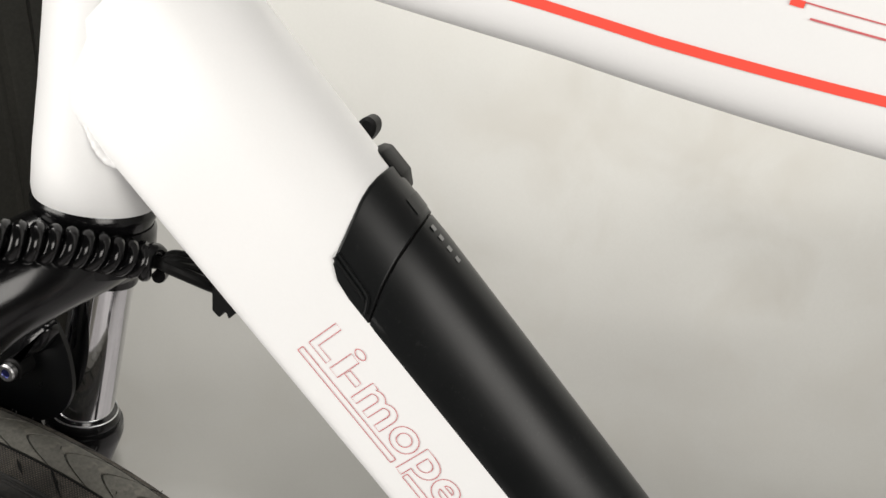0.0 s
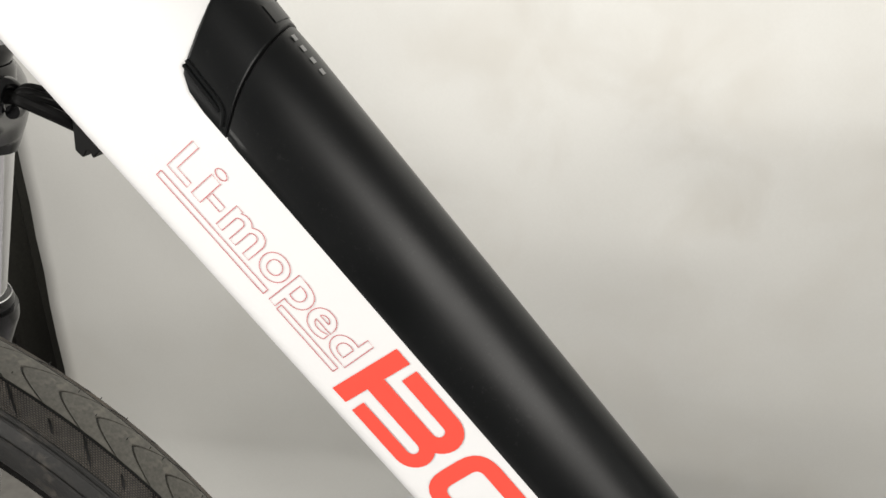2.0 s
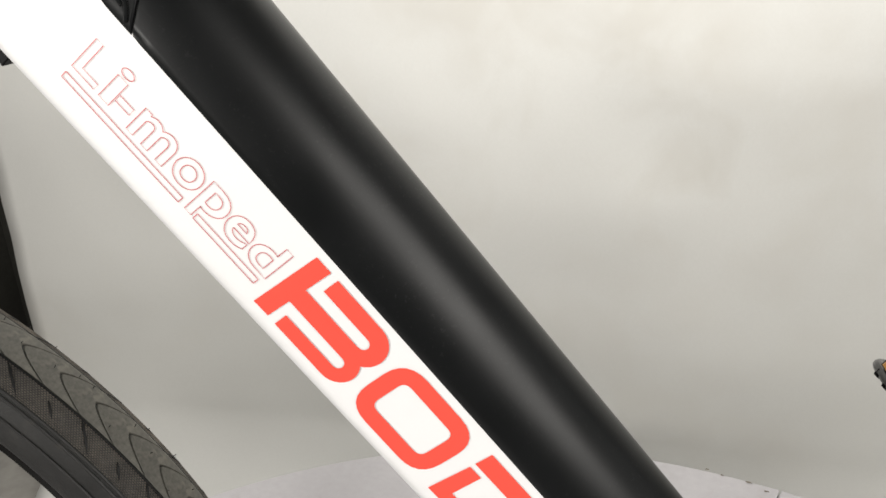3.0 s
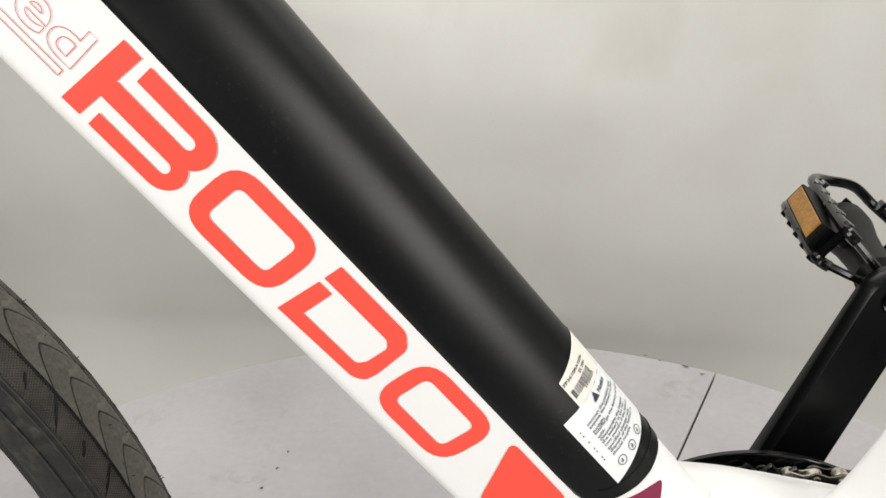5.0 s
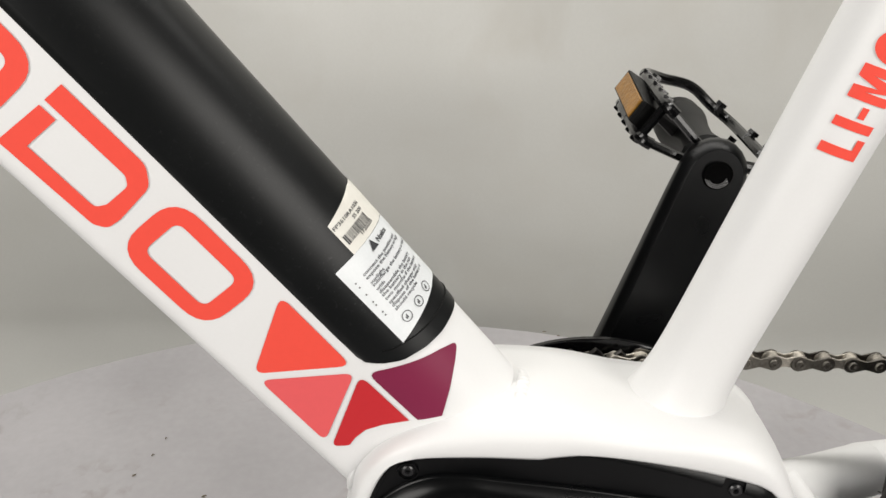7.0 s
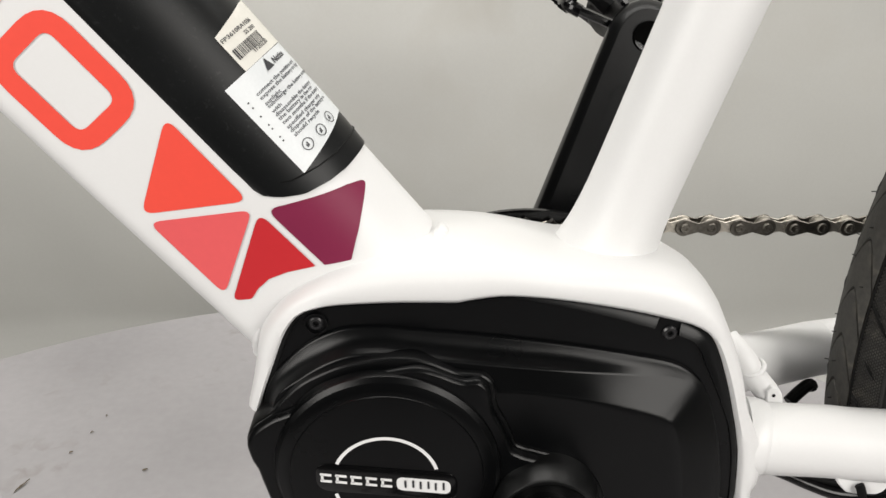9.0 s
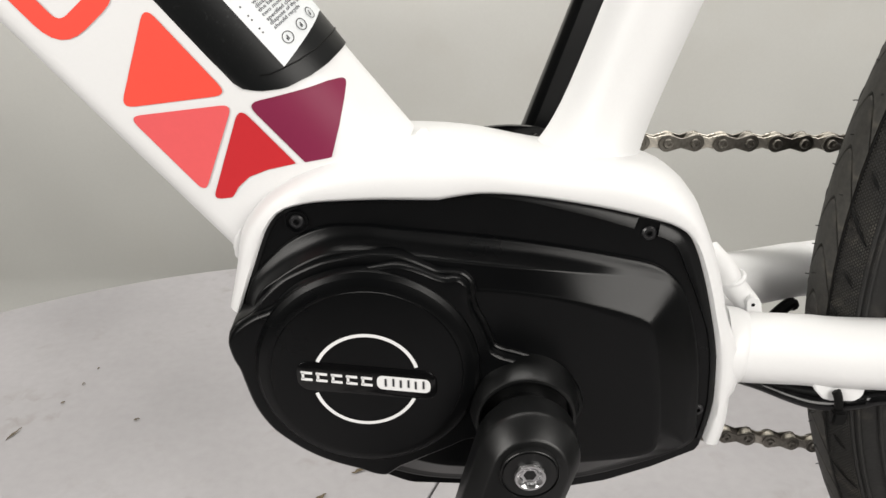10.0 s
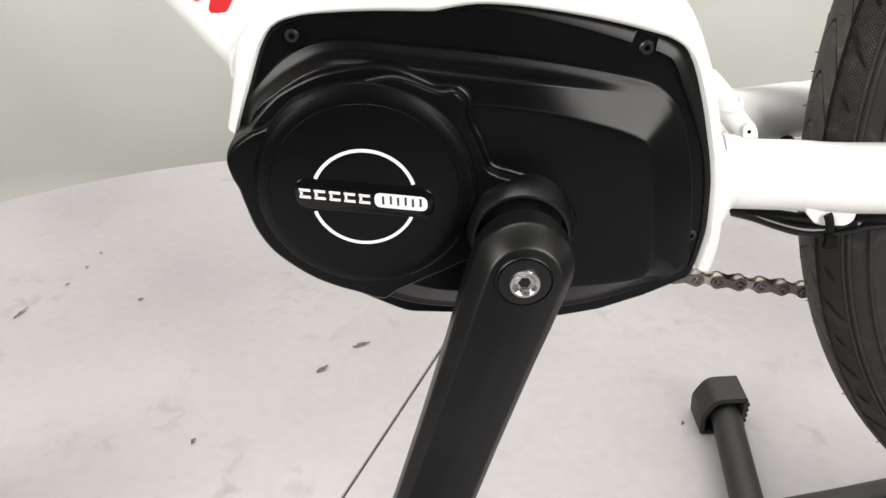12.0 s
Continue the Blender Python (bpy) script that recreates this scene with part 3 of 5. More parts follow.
for body, s in (("connect the positive and", -0.4424), ("expose the battery to high", -0.4406), ("sunlight", -0.4381), ("submerge the battery in water", -0.4368), ("with", -0.4346), ("disassemble the battery", -0.4329), ("the battery in the rain", -0.4312),
                ("two months if the battery", -0.4293), ("specified charger only", -0.4272), ("dispose of the battery in", -0.4254), ("should recycle", -0.4235)):
    print_line(label_lo, body, s, 0.735, 0.0020, bold=0.016, wide=1.3)
for s in (-0.4429, -0.4407, -0.4368, -0.4329, -0.4311, -0.4273, -0.4256):
    bar(label_lo, s - 0.0003, s + 0.0003, 0.606, 0.624)
print_line(label_lo, "Notice", -0.4466, 1.196, 0.0032, M_INK, 0.03)
patch("warning_mark", [(-0.4462, 1.035), (-0.4462, 1.170), (-0.4506, 1.107)], M_INK, label_lo, 0.0019, "black warning triangle", 1, True)
for c, ring_s in ((0.788, -0.4187), (1.032, -0.4188), (1.279, -0.4197)):
    verts = []
    for i in range(20):
        a = 2 * math.pi * i / 20
        for r in (0.0023, 0.00195):
            ss, pp = ring_s + r * math.cos(a), c + r / 0.0320 * math.sin(a)
            verts.append(place(ss, N_SIDE + (top_height(ss) + 0.0019) * math.sin(pp), -(HALF + 0.0019) * math.cos(pp)))
    part("round_mark", (verts, [(2 * i, 2 * i + 1, (2 * i + 3) % 40, (2 * i + 2) % 40) for i in range(20)]), M_INK, label_lo)
    bar(label_lo, ring_s - 0.0009, ring_s + 0.0008, c - 0.006, c + 0.010)
    bar(label_lo, ring_s - 0.0002, ring_s + 0.0010, c - 0.026, c - 0.010)
print_line(label_hi, "FP3610RA1036", -0.4627, 0.842, 0.0022, M_INK, 0.014, 1.35)
print_line(label_hi, "SS 200", -0.4602, 1.158, 0.0021, M_INK, 0.014, 1.3)
print_line(label_hi, "1F20220", -0.4537, 1.075, 0.0022, M_INK, 0.014, 1.3)
p = 0.870
while p < 1.36:
    w = rng.choice((0.005, 0.009, 0.015)) if p > 0.91 else 0.020
    bar(label_hi, -0.4592, -0.4551, p, p + w)
    p += w + rng.choice((0.007, 0.010, 0.016))
# lock grip: a raised lip and a small groove on the battery head
for line_pts in ([(-0.8069, 0.2131), (-0.7983, 0.2125), (-0.7906, 0.2121), (-0.7862, 0.2114), (-0.7835, 0.2093), (-0.7811, 0.2064)], [(-0.8064, 0.2111), (-0.7977, 0.2106), (-0.7900, 0.2102), (-0.7860, 0.2096)]):
    part("grip_lip", pipe(catmull([Vector(place(a, b, side_y(a, b, 0.0015))) for a, b in line_pts], 5), 0.0009, 8), M_BATTERY, battery_head, "raised lip of the grip")
part("seam_line", pipe([place(bend(END_LINE, p) - 0.0070, N_SIDE + (top_height(-0.41) + 0.0013) * math.sin(p), -(HALF + 0.0013) * math.cos(p)) for p in (0.30 + (math.pi - 0.6) * i / 30 for i in range(31))], 0.0003, 6), M_BLACK, battery, "fine groove before the battery end")
part("seam_line", pipe([place(seam_s(p), N_SIDE + (top_height(-0.79) + 0.0003) * math.sin(p), -(HALF + 0.0003) * math.cos(p)) for p in (0.05 + (math.pi - 0.1) * i / 30 for i in range(0, 31))], 0.00024, 6), M_BLACK, battery)
patch("lock_cover", [(-0.8065, 1.32), (-0.7985, 1.32), (-0.7985, 1.80), (-0.8065, 1.80)], M_BATTERY, battery_head, 0.0017, "small glossy lock cover", 3, True)
# charge port flap and cable stop above the battery
port = [(-0.3420, 0.7935), (-0.3365, 0.7962), (-0.3330, 0.7955), (-0.3250, 0.7860), (-0.3240, 0.7790), (-0.3262, 0.7745), (-0.3330, 0.7800)]
part("port_flap", slab(round_poly(port, 0.002, 3), [(0.000, 0.001), (0.0015, 0), (0.016, 0), (0.0175, 0.001)]), M_BLACK, bicycle, "black rubber charging port flap")
part("cable_stop", slab([tuple(p) for p in catmull([(-0.350, 0.799), (-0.348, 0.8045), (-0.344, 0.8070), (-0.3405, 0.8050), (-0.3405, 0.8005), (-0.344, 0.7960), (-0.348, 0.7950)], 4, True)], [(0.014, 0.0015), (0.016, 0), (0.024, 0), (0.026, 0.0015)]), M_BLACK, bicycle, "black cable guide stud")

# head tube and headset
part("head_tube", pipe([HEAD + UP * k for k in (0.0, 0.004, 0.02, 0.05, 0.10, 0.15, 0.19)], [0.0262, 0.0270, 0.0272, 0.0265, 0.0262, 0.0265, 0.028], 40), M_WHITE, bicycle, "white head tube")
part("headset", pipe([HEAD + UP * k for k in (-0.010, -0.009, -0.004, -0.002, 0.0005)], [0.0235, 0.0258, 0.0272, 0.0272, 0.026], 40), M_GLOSS, bicycle, "glossy black headset ring")


def weld(path, radii, parent, ripple=0.0034):
    """A fillet weld: a half-sunk bead with the ripples of the torch."""
    rail = catmull([Vector(p) for p in path], 8)
    length = sum((a - b).length for a, b in zip(rail, rail[1:]))
    n = int(length / 0.0006)
    pts = resample(rail, n, False)
    rad = []
    for i in range(n):
        u = i / (n - 1) * (len(radii) - 1)
        k = min(int(u), len(radii) - 2)
        r = radii[k] + (radii[k + 1] - radii[k]) * (u - k)
        rad.append(r * (1 + 0.15 * abs(math.sin(math.pi * i * 0.0006 / ripple + 0.5 * math.sin(i * 0.13))) + 0.05 * math.sin(i * 0.31)))
    return part("weld_bead", pipe(pts, rad, 20), M_WHITE, parent, sharp=80)


weld([(-0.4345, -0.0235, 0.7880), (-0.4423, -0.0250, 0.7917), (-0.4464, -0.0252, 0.7985), (-0.4492, -0.0250, 0.8053), (-0.4522, -0.0245, 0.8108)], [0.0008, 0.0018, 0.0019, 0.0016, 0.0006], bicycle)

# top tube: lightly curved, with a red side stripe
TOP = [(-0.452, 0.925), (-0.40, 0.9085), (-0.3227, 0.8832), (-0.2595, 0.8641), (-0.2204, 0.8515), (-0.1522, 0.8330), (-0.05, 0.8090), (0.05, 0.7900), (0.139, 0.7770)]
top_path = catmull([Vector((x, 0, z)) for x, z in TOP], 6)


def top_ring(i, power=3.3):
    """Section of the top tube: a rounded square, deeper under the head end."""
    a, b = top_path[max(i - 1, 0)], top_path[min(i + 1, len(top_path) - 1)]
    t = (b - a).normalized()
    up = Vector((-t.z, 0, t.x))
    deep = 0.0035 * max(0.0, min(1.0, (-0.23 - top_path[i].x) / 0.12))
    ring = []
    for k in range(40):
        c, n = math.cos(2 * math.pi * k / 40), math.sin(2 * math.pi * k / 40)
        y = math.copysign(abs(c) ** (2 / power), c) * 0.0231
        h = math.copysign(abs(n) ** (2 / power), n) * (0.0275 + (deep if n < 0 else 0))
        ring.append(tuple(top_path[i] + up * h + Vector((0, y, 0))))
    return ring


top_tube = part("top_tube", loft([top_ring(i) for i in range(len(top_path))]), M_WHITE, bicycle, "white curved top tube with a red stripe")


def on_top(x, lift, off=0.0005):
    """A place on the top tube's front at lift above its middle."""
    for a, b in zip(top_path, top_path[1:]):
        if a.x <= x <= b.x:
            f = (x - a.x) / (b.x - a.x)
            c = a.lerp(b, f)
            t = (b - a).normalized()
            up = Vector((-t.z, 0, t.x))
            y = -0.0231 * max(0, 1 - (abs(lift) / 0.0275) ** 3.3) ** (1 / 3.3) - off
            return c + up * lift + Vector((0, y, 0))


def top_band(x0, x1, l0, l1, material, name, label="", rise=0.0):
    verts, n = [], 24
    for i in range(n + 1):
        x = x0 + (x1 - x0) * i / n
        for k in range(4):
            verts.append(on_top(x, l0 + (l1 - l0) * k / 3 + rise * (x - x0)))
    return part(name, (verts, [(4 * i + k, 4 * i + k + 1, 4 * i + k + 5, 4 * i + k + 4) for i in range(n) for k in range(3)]), material, top_tube, label)


top_band(-0.36, 0.10, -0.0166, -0.0132, M_RED, "stripe", "thin coral red stripe", 0.034)
top_band(-0.1925, -0.1880, 0.0123, 0.0146, M_RED, "top_mark")
top_band(-0.1880, -0.1500, 0.0140, 0.0145, M_LINE, "top_mark")
top_band(-0.1850, -0.1600, 0.0096, 0.0103, M_LINE, "top_mark")
top_band(-0.1600, -0.1450, 0.0110, 0.0135, M_RED, "top_mark")

# seat tube
def seat_axis(z):
    return Vector((0.0310 + 0.343 * (z - 0.425), 0, z))


def seat_ring(z, r, skirt):
    """One section of the seat tube; at its foot the front runs out into the bracket in a wide fillet."""
    c, across = seat_axis(z), Vector((0.946, 0, -0.3245))
    ring = []
    for k in range(64):
        a = 2 * math.pi * k / 64
        front = max(0.0, -math.sin(a))
        ring.append(c + across * r * math.cos(a) + Vector((0, r * math.sin(a) - 0.6 * skirt * front * front, 0)))
    return ring


SEAT_FOOT = [(0.4050, 0.0240, 0.0105), (0.4090, 0.0232, 0.0098), (0.4125, 0.0220, 0.0088), (0.4155, 0.0210, 0.0074), (0.4185, 0.0201, 0.0058), (0.4220, 0.0193, 0.0042), (0.4265, 0.0186, 0.0027), (0.4320, 0.0180, 0.0014), (0.4390, 0.0176, 0.0005), (0.4480, 0.0174, 0.0)]
seat_tube = part("seat_tube", loft([seat_ring(*q) for q in SEAT_FOOT + [(z, 0.0173, 0.0) for z in (0.46, 0.60, 0.75, 0.84)]]), M_WHITE, bicycle, "white seat tube with red print")


def seat_mark(corners):
    """A red letter stroke on the seat tube: corners of (height, angle from the front)."""
    bm = bmesh.new()
    face = bm.faces.new([bm.verts.new((u, a * 0.02, 0)) for u, a in corners])
    bm.normal_update()
    bmesh.ops.triangulate(bm, faces=[face])
    bmesh.ops.subdivide_edges(bm, edges=bm.edges[:], cuts=4, use_grid_fill=True)
    across = Vector((0.946, 0, -0.3245))
    for v in bm.verts:
        a = v.co.y / 0.02 * 1.056 - 0.165
        v.co = seat_axis(v.co.x) + across * 0.0177 * math.sin(a) + Vector((0, -0.0177 * math.cos(a), 0))
    return part("seat_mark", bm, M_RED, seat_tube, "coral red printed letter")


seat_mark([(0.5337, -0.33), (0.5371, -0.33), (0.5371, 0.27), (0.5410, 0.27), (0.5410, 0.44), (0.5337, 0.44)])                     # L
seat_mark([(0.5431, -0.33), (0.5463, -0.33), (0.5463, 0.44), (0.5431, 0.44)])                                                   # I
seat_mark([(0.5474, 0.03), (0.5513, 0.03), (0.5513, 0.16), (0.5474, 0.16)])                                                     # -
seat_mark([(0.5529, -0.33), (0.5571, -0.33), (0.5578, 0.10), (0.5600, -0.33), (0.5642, -0.33), (0.5642, 0.44), (0.5613, 0.44), (0.5613, -0.08), (0.5597, 0.44), (0.5574, 0.44), (0.5558, -0.08), (0.5558, 0.44), (0.5529, 0.44)])  # M
rim_o = [(0.5712 + 0.0056 * math.cos(a), 0.055 + 0.40 * math.sin(a)) for a in (2 * math.pi * i / 28 for i in range(29))]
rim_i = [(0.5712 + 0.0024 * math.cos(a), 0.055 + 0.19 * math.sin(a)) for a in (2 * math.pi * i / 28 for i in range(29))]
seat_mark([*rim_o, *rim_i[::-1]])                                                                                               # O
seat_mark([(0.5785, -0.33), (0.5817, -0.33), (0.5817, 0.44), (0.5785, 0.44)])

# motor bracket: a white cast hood round the motor
OUTER = [(-0.1176, 0.3675), (-0.1150, 0.3770), (-0.1125, 0.3880), (-0.1095, 0.4000), (-0.0980, 0.4130), (-0.0800, 0.4230), (-0.0600, 0.4275), (-0.0400, 0.4290), (-0.0180, 0.4285), (0.0100, 0.4245), (0.0370, 0.4228),
         (0.0550, 0.4182), (0.0655, 0.4095), (0.0724, 0.3960), (0.0795, 0.3782), (0.0850, 0.3580), (0.0925, 0.3420), (0.0945, 0.3265), (0.0912, 0.3200), (0.0917, 0.3123), (0.0915, 0.3035), (0.0899, 0.2945)]
INNER = [(-0.1125, 0.3650), (-0.1096, 0.3730), (-0.1052, 0.3842), (-0.0998, 0.3976), (-0.0958, 0.4045), (-0.0917, 0.4084), (-0.0852, 0.4106), (-0.0770, 0.4118), (-0.0560, 0.4125), (-0.0345, 0.4121), (-0.0310, 0.4126), (-0.0268, 0.4133), (-0.0207, 0.4142), (-0.0144, 0.4145),
         (-0.0040, 0.4138), (0.0065, 0.4124), (0.0170, 0.4106), (0.0277, 0.4085), (0.0384, 0.4060), (0.0490, 0.4031), (0.0555, 0.4010), (0.0616, 0.3974), (0.0655, 0.3920), (0.0690, 0.3840), (0.0735, 0.3708), (0.0789, 0.3514), (0.0815, 0.3390), (0.0828, 0.3250), (0.0832, 0.3165), (0.0825, 0.3080), (0.0810, 0.2978)]
outer_s = resample(catmull([Vector((x, z)) for x, z in OUTER], 5), 81, False)
inner_s = resample(catmull([Vector((x, z)) for x, z in INNER], 5), 81, False)
rings = []
for o, q in zip(outer_s, inner_s):
    mid = q.lerp(o, 0.45)
    near = q.lerp(o, 0.85)
    ring = [(q.x, -0.0300, q.y), (q.x, -0.0370, q.y)]
    # the top deck falls towards the chain side, most of all by the seat tube
    top = max(0.0, min(1.0, (o.y - 0.392) / 0.022))
    fall = top * (1 + 0.6 * max(0.0, min(1.0, (o.x + 0.05) / 0.06)))
    for p, y, d in ((q.lerp(o, 0.12), -0.0382, 0), (mid, -0.0375, 0), (q.lerp(o, 0.70), -0.0360, 0), (near, -0.0315, 0), (q.lerp(o, 0.96), -0.0240, 0), (o, -0.014, 0.0004), (o, 0.002, 0.0016),
                    (o, 0.014, 0.0036), (o, 0.024, 0.0052), (o, 0.032, 0.0064), (q.lerp(o, 0.75), 0.0355, 0.0070), (q.lerp(o, 0.3), 0.0378, 0.003), (q, 0.037, 0.0005)):
        ring.append((p.x, y, p.y - d * fall))
    rings.append(ring)
bracket = part("motor_bracket", loft(rings), M_WHITE, bicycle, "white cast motor bracket welded to the tubes", sharp=60)
weld([(-0.0400, 0.010, 0.4232), (-0.0388, 0.002, 0.4248), (-0.0392, -0.009, 0.4258), (-0.0410, -0.0175, 0.4256), (-0.0455, -0.0245, 0.4230), (-0.0505, -0.0285, 0.4185)], [0.0020, 0.0028, 0.0033, 0.0032, 0.0026, 0.0014], bracket, 0.0030)
weld([(0.0300 + 0.0218 * math.cos(a), -0.0226 * math.sin(a), 0.4192 - 0.0015 * (1 + math.cos(a))) for a in (radians(k) for k in range(195, 95, -15))], [0.0014, 0.0024, 0.0025, 0.0018, 0.0005], bracket, 0.0027)

weld([(-0.1128, -0.022, 0.3800), (-0.1122, -0.0262, 0.3870), (-0.1114, -0.0278, 0.3925), (-0.1098, -0.0280, 0.3975)], [0.0008, 0.0020, 0.0021, 0.0006], bracket, 0.0042)

# motor
motor = part("motor", slab([tuple(p) for p in resample([Vector(p) for p in [*INNER, (0.0799, 0.2912), (0.0603, 0.2813), (0.0404, 0.2737), (0.0224, 0.2701), (-0.0273, 0.2728), (-0.0469, 0.2737), (-0.0533, 0.2764), (-0.0683, 0.2842), (-0.0882, 0.2930), (-0.0990, 0.3150), (-0.1110, 0.3400)]], 160)],
             [(0.036, 0.002), (0.034, 0), (-0.0335, 0), (-0.0345, 0.001)]), M_MOTOR, bicycle, "black mid-drive motor casing", sharp=40)
rim_line = [tuple(p) for p in resample(catmull([Vector(p) for p in INNER[1:]], 5), 420, False)]
lip = [[], [], [], []]
for k, p in enumerate(rim_line):
    a, b = Vector(rim_line[max(k - 1, 0)]), Vector(rim_line[min(k + 1, 419)])
    t = (b - a).normalized()
    inward = Vector((t.y, -t.x))
    wide = 0.0008 + 0.0046 * max(0.0, min(1.0, (p[0] + 0.02) / 0.07)) * max(0.25, min(1.0, (p[1] - 0.345) / 0.04))
    if 0.0430 < p[0] < 0.0520:      # the screw pocket breaks the rim
        wide = 0.0002
    for row, (d, y) in enumerate(((0.0002, -0.0335), (0.0010, -0.0347), (0.0010 + wide, -0.0347 - 0.30 * wide), (0.0014 + wide, -0.0340))):
        q = Vector(p) + inward * d
        lip[row].append((q.x, y, q.y))
part("casing_rim", loft(lip, False, False), M_MOTOR, motor, "narrow bevelled casing rim", sharp=40)
COVER = [(-0.1092, 0.3736), (-0.0959, 0.3925), (-0.0801, 0.4020), (-0.0640, 0.4035), (-0.0476, 0.4017), (-0.0266, 0.3995), (-0.0055, 0.3968), (0.0159, 0.3933), (0.0376, 0.3890), (0.0509, 0.3855), (0.0593, 0.3797), (0.0649, 0.3711),
         (0.0702, 0.3553), (0.0745, 0.3347), (0.0765, 0.3127), (0.0760, 0.2990), (0.0569, 0.2885), (0.0229, 0.2788), (-0.0150, 0.2790), (-0.0450, 0.2821), (-0.0700, 0.2930), (-0.0980, 0.3150), (-0.1110, 0.3400)]
RIDGE = [(-0.1040, 0.3730), (-0.0920, 0.3850), (-0.0770, 0.3930), (-0.0620, 0.3950), (-0.0470, 0.3930), (-0.0262, 0.3900), (-0.0056, 0.3875), (0.0156, 0.3855), (0.0370, 0.3836), (0.0490, 0.3824), (0.0579, 0.3788), (0.0627, 0.3712),
         (0.0676, 0.3532), (0.0710, 0.3300), (0.0720, 0.3051), (0.0695, 0.2990), (0.0530, 0.2930), (0.0229, 0.2850), (-0.0150, 0.2850), (-0.0430, 0.2880), (-0.0670, 0.2990), (-0.0930, 0.3200), (-0.1050, 0.3430)]
PANEL = [(-0.0960, 0.3640), (-0.0850, 0.3730), (-0.0720, 0.3790), (-0.0590, 0.3810), (-0.0450, 0.3808), (-0.0250, 0.3800), (-0.0060, 0.3784), (0.0140, 0.3752), (0.0310, 0.3706), (0.0400, 0.3677), (0.0460, 0.3650), (0.0496, 0.3622),
         (0.0525, 0.3540), (0.0549, 0.3390), (0.0572, 0.3230), (0.0578, 0.3080), (0.0530, 0.2988), (0.0242, 0.2948), (-0.0150, 0.2930), (-0.0400, 0.2960), (-0.0620, 0.3070), (-0.0860, 0.3260), (-0.0970, 0.3450)]


def smooth_loop(pts, n=168):
    return [tuple(p) for p in catmull([Vector(p) for p in pts], n // len(pts), True)]


cover_l, ridge_l, panel_l = smooth_loop([(x, z - 0.0019) for x, z in COVER]), smooth_loop([(x, z - 0.0036) for x, z in RIDGE]), smooth_loop(PANEL)


def at_y(loop, y):
    return [(p[0], y, p[1]) for p in loop]


def ridge_at(loop):
    """The ridge: low by the rounded corner, running out into the flat panel towards the front."""
    out = []
    for x, z in loop:
        k = max(0.0, min(1.0, (0.056 - x) / 0.056)) * max(0.0, min(1.0, (z - 0.33) / 0.03))
        k = k * k * (3 - 2 * k)
        out.append((x, -0.0380 - 0.0066 * k, z + 0.0036 * k))
    return out


def between(a, b, t):
    return [(p[0] + (q[0] - p[0]) * t, p[1] + (q[1] - p[1]) * t) for p, q in zip(a, b)]


ridge_3 = [Vector(q) for q in ridge_at(ridge_l)]
shelf_3 = [Vector((q[0], -0.0367, q[1])) for q in between(cover_l, ridge_l, 0.3)]
panel_3 = [Vector((q[0], -0.0462, q[1])) for q in panel_l]
part("motor_cover", loft([at_y(cover_l, -0.030), at_y(cover_l, -0.0356), at_y(between(cover_l, ridge_l, 0.08), -0.0364), shelf_3, *[[a.lerp(b, k) for a, b in zip(shelf_3, ridge_3)] for k in (0.5, 0.9, 1.0)],
                          *[[a.lerp(b, k) for a, b in zip(ridge_3, panel_3)] for k in (0.05, 0.25, 0.5, 0.75, 0.95, 1.0)], at_y(between(panel_l, ridge_l, -0.06), -0.0464), at_y(between(panel_l, ridge_l, -0.3), -0.0464)]),
     M_MOTOR, motor, "black stepped motor cover", sharp=75)
FLANGE = [(-0.1155, 0.3590), (-0.1147, 0.3518), (-0.1127, 0.3468), (-0.1114, 0.3404), (-0.1085, 0.3285), (-0.1029, 0.3175), (-0.0944, 0.3089), (-0.0854, 0.3024), (-0.0761, 0.2979), (-0.0678, 0.2948), (-0.0618, 0.2920), (-0.0560, 0.2912), (-0.0520, 0.2935), (-0.0490, 0.2960), (-0.0431, 0.2990), (-0.0297, 0.3056),
          (-0.0201, 0.3100), (-0.0080, 0.3065), (0.0080, 0.3065), (0.0200, 0.3140), (0.0250, 0.3240), (0.0237, 0.3318), (0.0210, 0.3376), (0.0172, 0.3428), (0.0125, 0.3466), (0.0067, 0.3490), (-0.0047, 0.3529), (-0.0080, 0.3539), (-0.0110, 0.3557), (-0.0126, 0.3601), (-0.0149, 0.3661), (-0.0178, 0.3719),
          (-0.0191, 0.3766), (-0.0191, 0.3800), (-0.0204, 0.3840), (-0.0236, 0.3871), (-0.0268, 0.3878), (-0.0330, 0.3884), (-0.0372, 0.3902), (-0.0434, 0.3931), (-0.0500, 0.3949), (-0.0599, 0.3952), (-0.0704, 0.3936), (-0.0789, 0.3914), (-0.0900, 0.3860), (-0.0958, 0.3815), (-0.1015, 0.3755), (-0.1055, 0.3705), (-0.1123, 0.3655)]
part("gear_flange", slab([tuple(p) for p in catmull([Vector(p) for p in FLANGE], 5, True)], [(-0.030, -0.0004), (-0.0462, 0), (-0.0474, 0.0004), (-0.0478, 0.0010), (-0.0479, 0.004)]), M_MOTOR, motor, "black flange of the gear housing", sharp=30)
